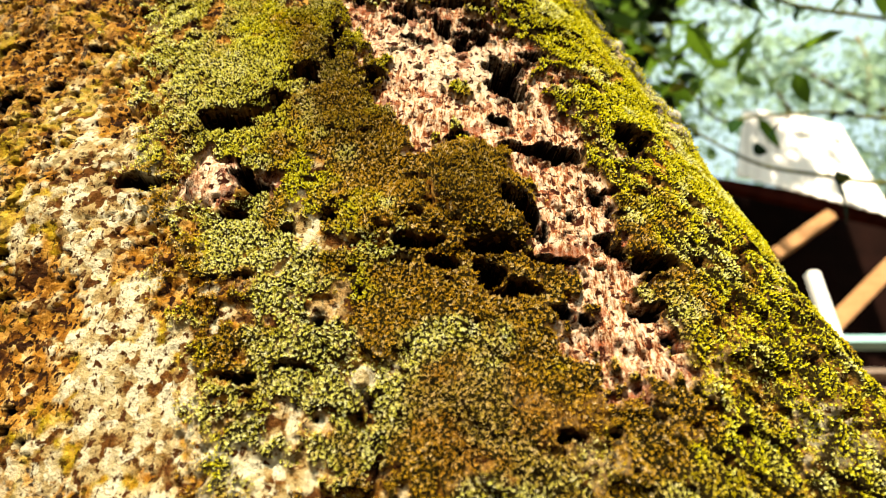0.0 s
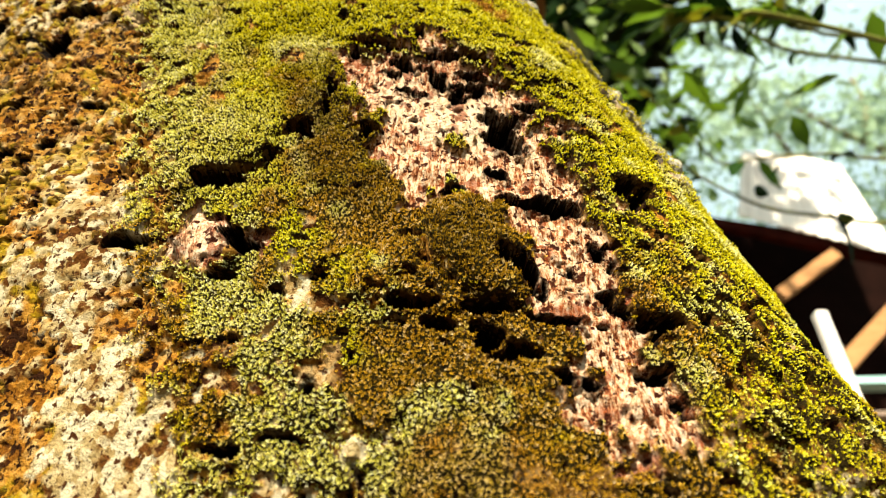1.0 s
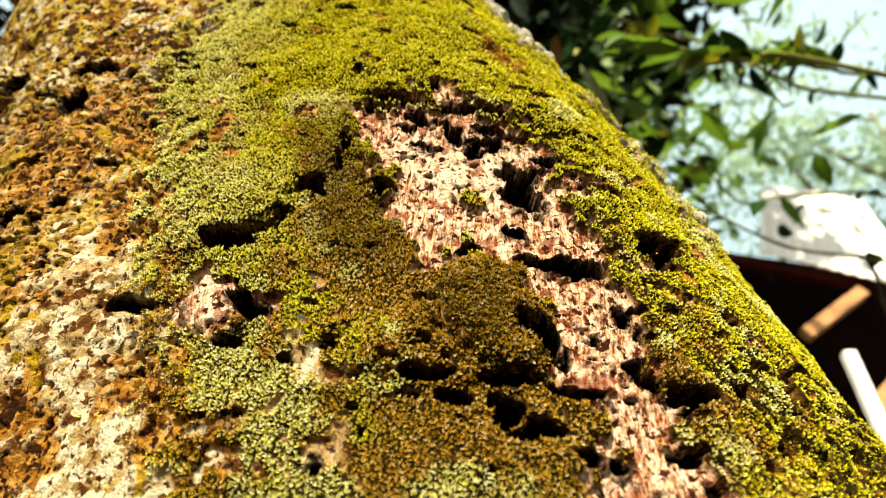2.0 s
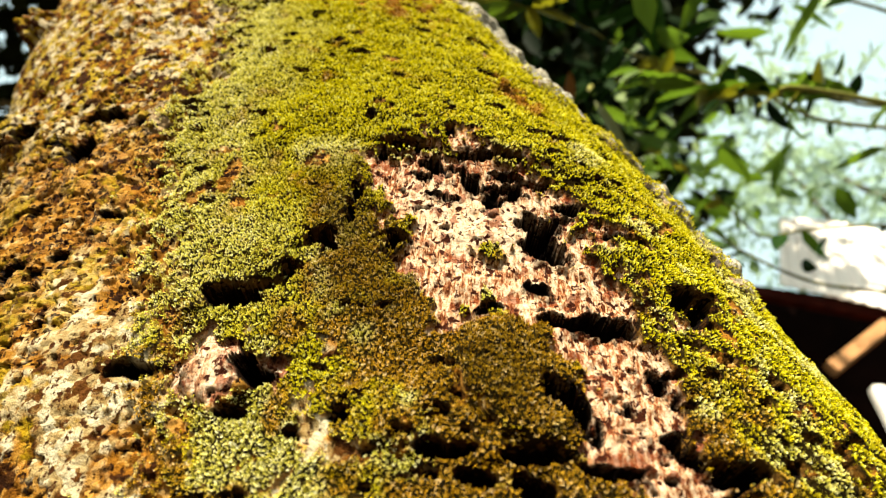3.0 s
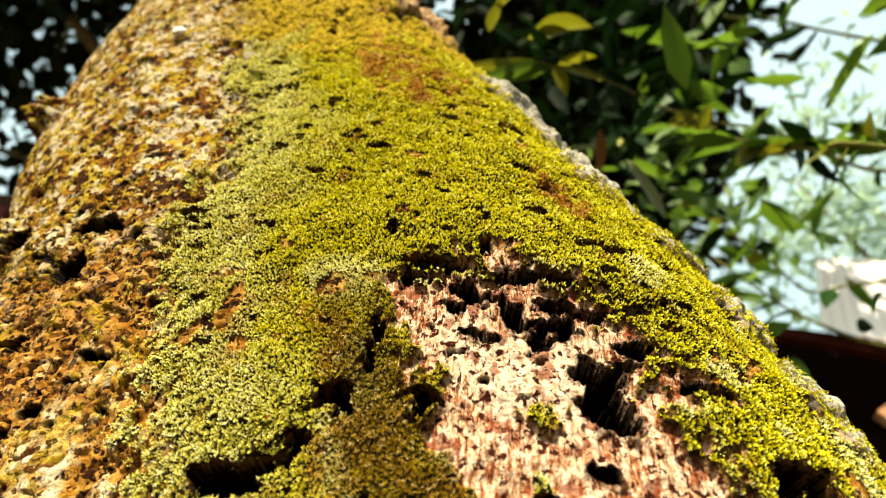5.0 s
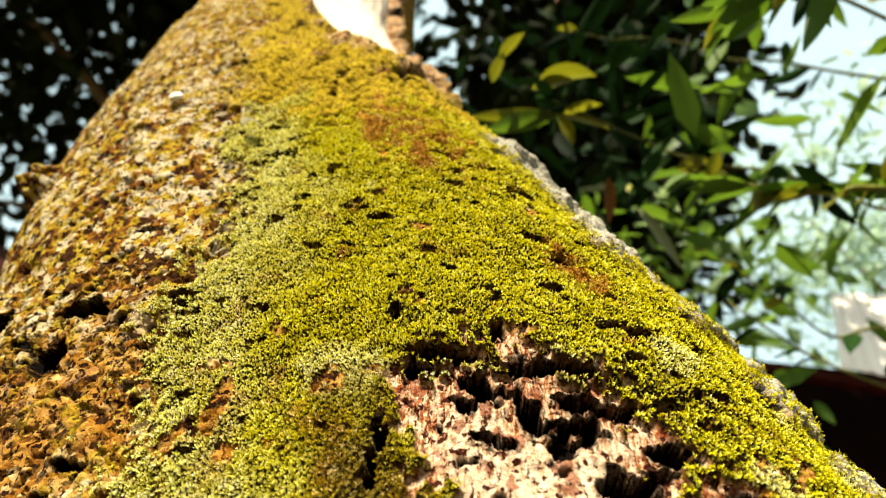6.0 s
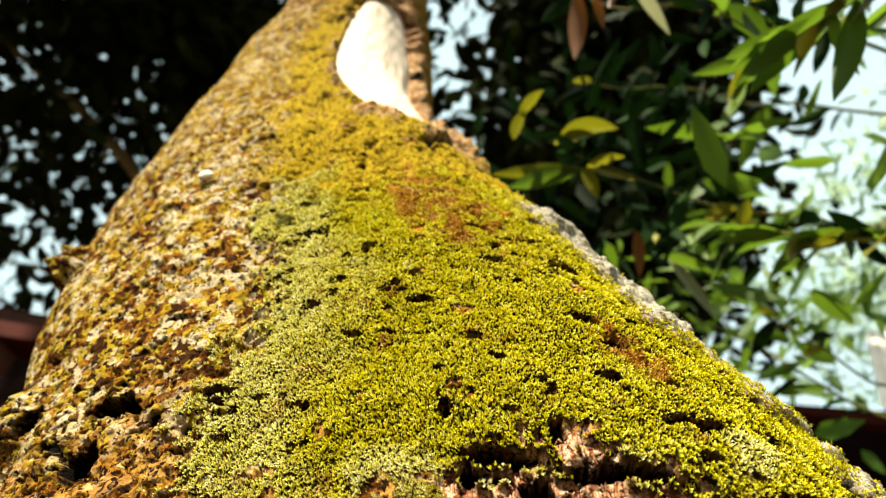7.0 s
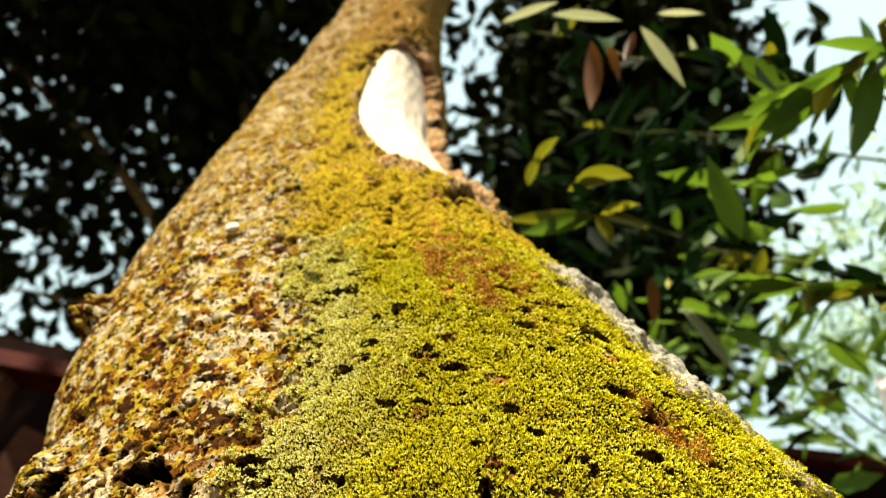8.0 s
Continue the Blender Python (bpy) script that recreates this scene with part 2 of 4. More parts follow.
M_BROWN = plain("dark_brown_timber", (0.024, 0.007, 0.003), (0.07, 0.022, 0.008), 8, 0.8, 0.003, (1, 1, 6))
M_WHITE = plain("white_paint", (0.70, 0.66, 0.58), (0.84, 0.81, 0.75), 5, 0.5, 0.001)
M_TEAL = plain("pale_teal_paint", (0.22, 0.40, 0.38), (0.32, 0.50, 0.47), 5, 0.5, 0.001)
M_PLANK = plain("grey_brown_plank", (0.12, 0.08, 0.055), (0.26, 0.20, 0.15), 6, 0.8, 0.003, (6, 1, 1))
# near black: the shade inside the porch is put into this colour
M_DARK = plain("shade_black_board", (0.003, 0.0012, 0.0008), (0.008, 0.003, 0.002), 4, 0.95)
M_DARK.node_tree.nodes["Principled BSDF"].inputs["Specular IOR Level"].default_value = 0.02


# ---- helpers for building ----
def part(name, bm, material, parent, label="", smooth=False):
    me = bpy.data.meshes.new(name)
    bm.to_mesh(me)
    bm.free()
    me.materials.append(material)
    if smooth:
        me.shade_smooth()
    ob = new(name, me)
    ob.parent = parent
    return tagged(ob, label)


def thing(name, label, category, group="", kind=""):
    return tagged(new(name), label, category, group, kind)


def mesh_of(name, verts, faces, material, parent=None, smooth=False):
    """verts (n, 3) and faces (m, k) arrays to one mesh object."""
    me = bpy.data.meshes.new(name)
    k = faces.shape[1]
    me.vertices.add(len(verts))
    me.vertices.foreach_set("co", np.ascontiguousarray(verts, dtype=np.float32).ravel())
    me.loops.add(faces.size)
    me.loops.foreach_set("vertex_index", np.ascontiguousarray(faces, dtype=np.int32).ravel())
    me.polygons.add(len(faces))
    me.polygons.foreach_set("loop_start", np.arange(0, faces.size, k, dtype=np.int32))
    me.update(calc_edges=True)
    me.validate()
    me.materials.append(material)
    if smooth:
        me.shade_smooth()
    ob = new(name, me)
    ob.parent = parent
    return ob


def beam(name, a, b, w, d, material, parent, label=""):
    """A bevelled timber of section w x d from a to b."""
    a, b = Vector(a), Vector(b)
    bm = bmesh.new()
    bmesh.ops.create_cube(bm, size=1.0)
    bmesh.ops.scale(bm, vec=(w, d, (b - a).length), verts=bm.verts)
    bmesh.ops.bevel(bm, geom=bm.edges[:], offset=min(w, d) * 0.08, segments=2, affect="EDGES")
    turn = (b - a).to_track_quat("Z", "Y").to_matrix().to_4x4()
    bmesh.ops.transform(bm, matrix=Matrix.Translation((a + b) / 2) @ turn, verts=bm.verts)
    return part(name, bm, material, parent, label)


def limb(name, pts, r0, r1, material, parent, sides=9, wob=0.12, label=""):
    """A tapered, slightly crooked round branch through pts."""
    pts = [Vector(p) for p in pts]
    line = []
    for i in range(len(pts) - 1):
        p0, p1, p2, p3 = pts[max(i - 1, 0)], pts[i], pts[i + 1], pts[min(i + 2, len(pts) - 1)]
        for k in range(6):
            s = k / 6
            line.append(0.5 * (2 * p1 + (p2 - p0) * s + (2 * p0 - 5 * p1 + 4 * p2 - p3) * s * s + (3 * p1 - p0 - 3 * p2 + p3) * s ** 3))
    line.append(pts[-1])
    bm = bmesh.new()
    rings = []
    for i, c in enumerate(line):
        d = (line[min(i + 1, len(line) - 1)] - line[max(i - 1, 0)]).normalized()
        q = d.to_track_quat("Z", "Y")
        r = r0 + (r1 - r0) * i / (len(line) - 1)
        rings.append([bm.verts.new(c + q @ Vector((math.cos(a), math.sin(a), 0)) * r * (1 + wob * noise.noise(c * 9 + Vector((math.cos(a), math.sin(a), 0)))))
                      for a in (2 * math.pi * k / sides for k in range(sides))])
    for ra, rb in zip(rings, rings[1:]):
        for k in range(sides):
            bm.faces.new((ra[k], ra[(k + 1) % sides], rb[(k + 1) % sides], rb[k]))
    bm.faces.new(rings[-1])
    bm.faces.new(rings[0][::-1])
    return part(name, bm, material, parent, label, smooth=True)


def hash3(ix, iy, iz, seed):
    h = (ix * 374761393 + iy * 668265263 + iz * 1274126177 + seed * 974634777) & 0xFFFFFFFF
    h = ((h ^ (h >> 13)) * 1103515245) & 0xFFFFFFFF
    h = ((h ^ (h >> 16)) * 2246822519) & 0xFFFFFFFF
    return ((h ^ (h >> 15)) & 0xFFFFFF) / float(0xFFFFFF)


def vnoise(p, scale, seed):
    """Smooth noise in -1..1 at points p (n, 3); scale: size of a lump in metres."""
    q = p / scale
    i = np.floor(q).astype(np.int64)
    f = q - i
    f = f * f * f * (f * (f * 6 - 15) + 10)
    out = 0.0
    for dx in (0, 1):
        wx = f[:, 0] if dx else 1 - f[:, 0]
        for dy in (0, 1):
            wy = f[:, 1] if dy else 1 - f[:, 1]
            for dz in (0, 1):
                wz = f[:, 2] if dz else 1 - f[:, 2]
                out = out + wx * wy * wz * hash3(i[:, 0] + dx, i[:, 1] + dy, i[:, 2] + dz, seed)
    return out * 2 - 1


def fbm(p, scale, seed, octaves=3):
    return sum(vnoise(p, scale / 2 ** k, seed + 17 * k) * 0.55 ** k for k in range(octaves)) / sum(0.55 ** k for k in range(octaves))


def cells(p, scale, seed):
    """Distance to the nearest and the second nearest of scattered points, in cell sizes."""
    q = p / scale
    i = np.floor(q).astype(np.int64)
    d1, d2, tag = np.full(len(p), 9.0), np.full(len(p), 9.0), np.zeros(len(p))
    for dx in (-1, 0, 1):
        for dy in (-1, 0, 1):
            for dz in (-1, 0, 1):
                c = i + np.array((dx, dy, dz))
                d = sum((c[:, k] + hash3(c[:, 0], c[:, 1], c[:, 2], seed + k) - q[:, k]) ** 2 for k in range(3)) ** 0.5
                d2 = np.minimum(d2, np.maximum(d1, d))
                tag = np.where(d < d1, hash3(c[:, 0], c[:, 1], c[:, 2], seed + 5), tag)
                d1 = np.minimum(d1, d)
    return d1, d2, tag


def step(a, b, x):
    s = np.clip((x - a) / (b - a), 0, 1)
    return s * s * (3 - 2 * s)


def blob(u, z, cu, cz, ru, rz, turn=0.0, power=2.0):
    """1 in the middle of an oval, 0 on its rim, below 0 outside."""
    c, s = math.cos(radians(turn)), math.sin(radians(turn))
    a, b = (u - cu) * c + (z - cz) * s, -(u - cu) * s + (z - cz) * c
    return 1 - (np.abs(a / ru) ** power + np.abs(b / rz) ** power) ** (1 / power)


# ---- ground ----
def build_ground():
    n = 90
    g = np.sign(np.linspace(-1, 1, n)) * np.abs(np.linspace(-1, 1, n)) ** 4 * 900
    x, y = np.meshgrid(g, g + 0.6)
    p = np.stack([x.ravel(), y.ravel(), np.zeros(n * n)], 1)
    near = np.exp(-(p[:, 0] ** 2 + p[:, 1] ** 2) / 900)
    p[:, 2] = (0.05 * fbm(p, 1.6, 5) + 0.02 * fbm(p, 0.3, 9)) * near - 0.03
    i = np.arange(n * n).reshape(n, n)
    f = np.stack([i[:-1, :-1], i[:-1, 1:], i[1:, 1:], i[1:, :-1]], -1).reshape(-1, 4)
    ob = mesh_of("ground", p, f, M_SOIL, smooth=True)
    tagged(ob, "bare brown garden soil under the trees", "ground", kind="structure")


build_ground()

# ---- the mossy trunk ----
ZK = np.array([0.0, 0.3, 0.6, 0.85, 1.1, 1.45, 2.2, 5.0])
CX = np.array([0.10, 0.044, -0.059, -0.149, -0.26, -0.345, -0.354, -0.40])
CY = np.array([0.64, 0.627, 0.616, 0.602, 0.566, 0.487, 0.418, 0.55])
RX = np.array([0.46, 0.366, 0.349, 0.35, 0.334, 0.218, 0.143, 0.10])
RY = np.array([0.42, 0.334, 0.342, 0.321, 0.286, 0.224, 0.197, 0.10])
GIRTH = 0.33                                        # metres of girth per radian


def spline(v, z):
    d = np.gradient(v, ZK)
    d[1:7] = np.gradient(v[1:7], ZK[1:7])
    i = np.clip(np.searchsorted(ZK, z) - 1, 0, len(ZK) - 2)
    h = ZK[i + 1] - ZK[i]
    s = np.clip((z - ZK[i]) / h, 0, 1)
    return (2 * s ** 3 - 3 * s ** 2 + 1) * v[i] + (s ** 3 - 2 * s ** 2 + s) * h * d[i] + (3 * s ** 2 - 2 * s ** 3) * v[i + 1] + (s ** 3 - s ** 2) * h * d[i + 1]


def stem(u, z):
    """The smooth trunk: u metres round it from its front (to its right), z up."""
    a = u / GIRTH - math.pi / 2
    c, s = np.cos(a), np.sin(a)
    r = (np.abs(c) ** 3 + np.abs(s) ** 3) ** (-1 / 3)
    return np.stack([spline(CX, z) + spline(RX, z) * r * c, spline(CY, z) + spline(RY, z) * r * s, z], -1)


# hollows: u, z, half width, half height, depth
HOLES_LOW = [(0.043, 0.592, 0.018, 0.006, 0.014), (0.053, 0.579, 0.012, 0.007, 0.014), (0.079, 0.589, 0.016, 0.005, 0.013),
             (0.073, 0.575, 0.009, 0.010, 0.015), (0.084, 0.563, 0.017, 0.006, 0.016), (0.108, 0.584, 0.018, 0.005, 0.012),
             (0.109, 0.616, 0.013, 0.012, 0.022), (0.151, 0.632, 0.012, 0.010, 0.022), (0.142, 0.598, 0.014, 0.010, 0.022),
             (0.160, 0.586, 0.018, 0.009, 0.022), (-0.098, 0.640, 0.016, 0.006, 0.012), (0.195, 0.683, 0.013, 0.009, 0.02),
             (0.142, 0.668, 0.030, 0.008, 0.022), (0.090, 0.675, 0.010, 0.005, 0.014), (0.213, 0.643, 0.011, 0.008, 0.016), (-0.050, 0.611, 0.012, 0.004, 0.012), (-0.036, 0.634, 0.010, 0.020, 0.03),
             (-0.066, 0.516, 0.014, 0.0034, 0.008), (-0.038, 0.521, 0.011, 0.003, 0.008), (0.10, 0.55, 0.01, 0.006, 0.012)]
HOLES_MID = [(0.139, 0.735, 0.014, 0.030, 0.050), (0.144, 0.750, 0.016, 0.013, 0.046), (-0.044, 0.685, 0.021, 0.009, 0.028),
             (-0.028, 0.692, 0.009, 0.006, 0.022), (0.010, 0.729, 0.012, 0.010, 0.022), (-0.012, 0.703, 0.009, 0.011, 0.022),
             (0.186, 0.742, 0.013, 0.008, 0.016), (0.055, 0.723, 0.010, 0.010, 0.018), (0.201, 0.695, 0.016, 0.012, 0.02), (0.095, 0.772, 0.011, 0.006, 0.016), (0.132, 0.780, 0.013, 0.010, 0.022), (0.120, 0.787, 0.008, 0.016, 0.02), (0.100, 0.806, 0.007, 0.012, 0.018),
             (0.083, 0.824, 0.018, 0.006, 0.016), (0.122, 0.818, 0.020, 0.006, 0.018), (0.150, 0.795, 0.022, 0.008, 0.022),
             (0.118, 0.795, 0.007, 0.014, 0.020), (0.089, 0.793, 0.008, 0.007, 0.014), (0.038, 0.775, 0.006, 0.014, 0.014),
             (0.168, 0.768, 0.012, 0.008, 0.018), (0.118, 0.690, 0.007, 0.005, 0.006), (-0.128, 0.896, 0.017, 0.014, 0.03), (-0.150, 0.850, 0.012, 0.016, 0.02), (-0.187, 0.792, 0.014, 0.009, 0.018)]
HOLES_HIGH = [(0.092, 0.964, 0.011, 0.0045, 0.016), (0.041, 0.930, 0.011, 0.004, 0.012), (0.043, 1.070, 0.015, 0.007, 0.018),
              (0.176, 1.065, 0.014, 0.006, 0.016), (0.124, 0.880, 0.010, 0.005, 0.014), (0.182, 0.941, 0.010, 0.005, 0.014),
              (0.193, 0.921, 0.014, 0.007, 0.02), (-0.214, 0.911, 0.015, 0.012, 0.025), (0.212, 1.014, 0.015, 0.006, 0.015),
              (0.20, 1.05, 0.02, 0.004, 0.014), (0.167, 0.885, 0.011, 0.006, 0.014), (0.188, 0.851, 0.020, 0.006, 0.015)]
HOLES_SMALL = [(0.160, 0.755, 0.010, 0.006, 0.030), (0.072, 0.813, 0.008, 0.007, 0.014), (0.033, 0.755, 0.006, 0.012, 0.012), (-0.188, 0.727, 0.013, 0.012, 0.020),
               (0.160, 1.012, 0.010, 0.004, 0.010), (0.189, 0.996, 0.010, 0.004, 0.010), (-0.054, 0.890, 0.010, 0.005, 0.010), (-0.081, 0.980, 0.014, 0.005, 0.010),
               (0.147, 0.817, 0.012, 0.006, 0.016), (-0.150, 0.735, 0.010, 0.006, 0.014), (-0.120, 0.765, 0.009, 0.006, 0.012)]
BARE = [(0.078, 0.785, 0.032, 0.030, 0), (0.135, 0.790, 0.035, 0.022, 0), (0.116, 0.766, 0.060, 0.062, 0), (0.080, 0.700, 0.028, 0.055, -12), (0.132, 0.690, 0.050, 0.040, 0),
        (0.140, 0.645, 0.026, 0.038, 10), (0.126, 0.595, 0.022, 0.045, 6), (0.120, 0.545, 0.026, 0.036, -8), (-0.028, 0.632, 0.010, 0.016, 0), (-0.056, 0.636, 0.022, 0.024, 0)]
SCAR = (0.262, 1.62, 0.112, 0.275, -7)


def build_trunk():
    def spaced(*runs):
        return np.concatenate([np.arange(a, b, d) for a, b, d in runs])
    U = spaced((-1.036, -0.45, 0.02), (-0.45, -0.34, 0.004), (-0.34, -0.25, 0.0020), (-0.25, -0.16, 0.0017), (-0.16, 0.24, 0.0011), (0.24, 0.34, 0.0017), (0.34, 0.5, 0.004), (0.5, 1.036, 0.02))
    Z = spaced((-0.05, 0.36, 0.02), (0.36, 0.46, 0.003), (0.46, 0.96, 0.0011), (0.96, 1.3, 0.0018), (1.3, 2.4, 0.0045), (2.4, 5.01, 0.03))
    nu, nz = len(U), len(Z)
    uu, zz = [a.ravel() for a in np.meshgrid(U, Z)]
    base = stem(uu, zz)
    e = 0.004
    nrm = np.cross(stem(uu + e, zz) - stem(uu - e, zz), stem(uu, zz + e) - stem(uu, zz - e))
    nrm /= np.linalg.norm(nrm, axis=1)[:, None]

    # wandering coordinates, so that no edge is smooth
    wu = uu + 0.006 * fbm(base, 0.030, 21) + 0.004 * vnoise(base, 0.008, 23)
    wz = zz + 0.006 * fbm(base, 0.030, 31) + 0.004 * vnoise(base, 0.008, 33)
    broad, patchy, speck = fbm(base, 0.10, 41), fbm(base, 0.035, 51), fbm(base, 0.012, 61)

    jag = vnoise(base, 0.0042, 63)
    hu, hz = wu + 0.010 * fbm(base, 0.022, 25, 3), wz + 0.007 * fbm(base, 0.022, 35, 3)
    wu, wz = wu + 0.0012 * jag, wz + 0.0012 * vnoise(base, 0.0042, 65)
    bare = np.max([blob(hu, hz, *b) for b in BARE], 0)
    bare = step(-0.02, 0.16, bare + 0.03 + 0.55 * speck + 0.2 * patchy + 0.28 * jag)
    cushion = blob(wu, wz, 0.087, 0.630, 0.027, 0.037)
    hole, depth = np.full(len(uu), -9.0), np.zeros(len(uu))
    for cu, cz, ru, rz, d in HOLES_LOW + HOLES_MID + HOLES_HIGH + HOLES_SMALL:
        near = (np.abs(uu - cu) < 3 * ru + 0.02) & (np.abs(zz - cz) < 3 * rz + 0.02)
        slack = min(1.0, max(0.35, rz / 0.010))     # thin cracks wander less
        b = blob(uu[near] + slack * (hu - uu)[near], zz[near] + slack * (hz - zz)[near], cu, cz, 0.88 * ru, 0.84 * rz) - 0.04 + (0.45 * speck[near] + 0.30 * jag[near]) * (0.5 if d > 0.04 else slack)
        hole[near] = np.maximum(hole[near], b)
        depth[near] = np.maximum(depth[near], (1.5 if d > 0.04 else 1.15) * d * step(-0.05, 0.30, b))
    # moss in separate clumps with dark gaps on the damp right flank
    c1, c2, lumpy = cells(np.stack([base[:, 0] + 0.5 * zz, base[:, 1], zz * 0.8], 1) + 0.012 * np.stack([patchy, speck, patchy], 1), 0.026, 151)
    damp = np.clip(step(0.15, 0.19, uu + 0.02 * patchy) * step(0.645, 0.55, zz + 0.03 * patchy) + 0.7 * step(0.58, 0.50, zz) * step(-0.08, 0.0, uu), 0, 1)
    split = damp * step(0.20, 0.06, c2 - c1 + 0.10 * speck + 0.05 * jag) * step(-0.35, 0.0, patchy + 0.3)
    # moss: its left edge climbs to the right above the shoulder
    edge = np.interp(zz, [0.3, 0.55, 0.85, 0.915, 0.955, 1.0, 1.1, 1.4, 2.2], [-0.075, -0.09, -0.082, -0.05, -0.022, -0.005, 0.0, 0.02, 0.05])
    moss = step(-0.022, 0.020, wu - edge + 0.016 * jag + 0.014 * speck + (0.022 + 0.03 * step(0.9, 1.0, zz)) * patchy + (0.012 + 0.03 * step(0.68, 0.62, zz)) * speck)
    moss *= 1 - step(0.40, 0.55, uu)
    low = step(0.56, 0.49, zz + 0.02 * patchy - 0.05 * step(0.06, -0.02, uu))
    moss *= 1 - low * (1 - 0.92 * step(0.0, 0.06, uu)) * step(0.05, 0.35, 0.55 * patchy + 0.65 * speck + 0.3 * broad + 0.2 * jag)
    moss *= 1 - step(1.06, 1.25, zz + 0.08 * patchy) * 0.9
    nick = fbm(base * np.array((1, 1, 1.6)), 0.015, 111, 3)
    nick = step(0.41, 0.54, nick + 0.22 * broad + 0.15 * patchy + 0.10 * jag + 0.05 * step(0.72, 0.66, zz) * step(-0.06, 0.0, uu) - 0.08 * step(-0.05, -0.09, uu) * step(0.72, 0.66, zz))
    gaps = step(0.30, 0.48, patchy * 0.7 + speck * 0.65 + 0.13 * step(0.62, 0.5, zz) - 0.10 * step(0.80, 0.9, zz))
    foot_right = step(0.0, 0.05, uu) * step(0.64, 0.57, zz)
    split = split * (1 - 0.5 * foot_right)
    moss *= (1 - gaps * (0.9 - 0.65 * foot_right)) * (1 - nick) * (1 - step(0.3, 0.8, split))
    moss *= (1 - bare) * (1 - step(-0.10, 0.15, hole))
    band = step(0.232, 0.258, uu + 0.018 * patchy + 0.008 * speck) * step(0.36, 0.33, uu) * step(0.93, 0.97, zz) * step(1.17, 1.12, zz)
    band = np.maximum(band, 0.9 * step(0.255, 0.28, uu + 0.02 * patchy) * step(0.36, 0.33, uu) * step(0.70, 0.74, zz) * step(0.94, 0.90, zz) * step(-0.25, 0.10, patchy + 0.4 * speck))
    moss *= 1 - 0.85 * band
    moss *= 1 - step(0.0, 0.25, blob(wu, wz, -0.056, 0.634, 0.024, 0.026) + 0.3 * speck)
    moss = np.maximum(moss, step(0.0, 0.12, cushion))

    # lichen: pale crusts on the left flank and in scattered patches
    lich = np.max([blob(wu, wz, -0.125, 0.60, 0.045, 0.095), blob(wu, wz, -0.115, 0.49, 0.040, 0.06), blob(wu, wz, -0.006, 0.510, 0.030, 0.020), blob(wu, wz, 0.012, 0.520, 0.016, 0.012),
                   blob(wu, wz, 0.187, 0.500, 0.012, 0.022), blob(wu, wz, -0.072, 0.474, 0.036, 0.022), blob(wu, wz, -0.108, 0.672, 0.022, 0.020), 0.35 * blob(wu, wz, -0.056, 0.634, 0.024, 0.026)], 0)
    lich = step(0.08, 0.40, 0.8 * lich - 0.02 + 0.95 * patchy + 1.0 * speck + 0.3 * jag)
    flank = step(0.08, 0.38, patchy + 0.5 * speck + 0.25 * broad) * step(0.0, -0.05, uu - edge)
    flank = np.maximum(flank * (0.15 + 0.85 * step(0.88, 0.98, zz)), step(-0.40, 0.20, patchy + 0.8 * speck + 0.3 * jag) * step(0.90, 1.0, zz) * step(1.30, 1.1, zz) * step(0.02, -0.04, uu - edge))
    spots = np.max([blob(uu, zz, -0.072, 1.219, 0.0048, 0.007), blob(uu, zz, -0.245, 1.190, 0.01, 0.01)], 0) > 0
    lich = np.maximum.reduce([lich, band * 0.9, flank * 0.85, low * step(0.12, 0.42, 0.4 * patchy + 0.8 * speck + 0.3 * jag) * (0.7 - 0.45 * step(0.0, 0.05, uu)), spots * 1.0])
    lich = np.clip(lich, 0, 1) * (1 - 0.6 * step(0.0, 0.3, blob(wu, wz, -0.056, 0.634, 0.026, 0.028)))
    nick = nick * (1 - 0.9 * lich * (1 - moss)) * (1 - step(-0.1, 0.1, cushion))
    rust = step(-0.1, 0.4, np.maximum.reduce([blob(wu, wz, 0.165, 1.10, 0.045, 0.085), blob(wu, wz, 0.198, 0.915, 0.02, 0.035), blob(wu, wz, 0.155, 1.15, 0.02, 0.03)]) + 0.5 * speck)
    moss *= 1 - 0.3 * rust
    olive = step(1.00, 1.16, zz + 0.06 * patchy) * step(-0.30, 0.10, patchy + 0.9 * speck + 0.3 * broad)
    olive = np.maximum.reduce([olive * step(-0.34, -0.14, uu + 0.08 * broad + 0.10 * patchy), step(-0.03, 0.03, uu - edge + 0.03 * patchy + 0.02 * speck) * step(0.98, 1.06, zz + 0.03 * patchy) * step(-0.75, -0.25, patchy + 0.7 * speck), (0.6 + 0.2 * step(0.9, 1.0, zz)) * step(0.12 - 0.25 * step(0.88, 0.98, zz), 0.45 - 0.12 * step(0.88, 0.98, zz), patchy - 0.4 * speck + 0.2 * jag) * (uu < edge)])

    olive = np.maximum(olive, 0.6 * step(-0.1, 0.4, blob(wu, wz, -0.185, 0.97, 0.075, 0.10) + 0.7 * speck + 0.4 * patchy))
    olive *= (1 - 0.8 * rust) * (1 - 0.75 * step(1.72, 1.95, zz + 0.1 * patchy))

    mosaic = step(0.78, 0.96, zz + 0.05 * patchy) * step(0.035, -0.015, uu - edge + 0.04 * patchy + 0.02 * speck) * (1 - 0.35 * step(1.18, 1.40, zz + 0.1 * patchy))
    # thick moss mats that end in overhanging lips
    lip1 = hz - (0.678 + 0.70 * (hu + 0.055)) - 0.002 + 0.016 * patchy
    lip1 = step(-0.004, 0.003, lip1) * step(0.085, 0.03, lip1) * step(-0.095, -0.07, uu) * step(0.055, 0.02, uu)
    lip2 = hz - 0.590 + 0.10 * (hu - 0.03)
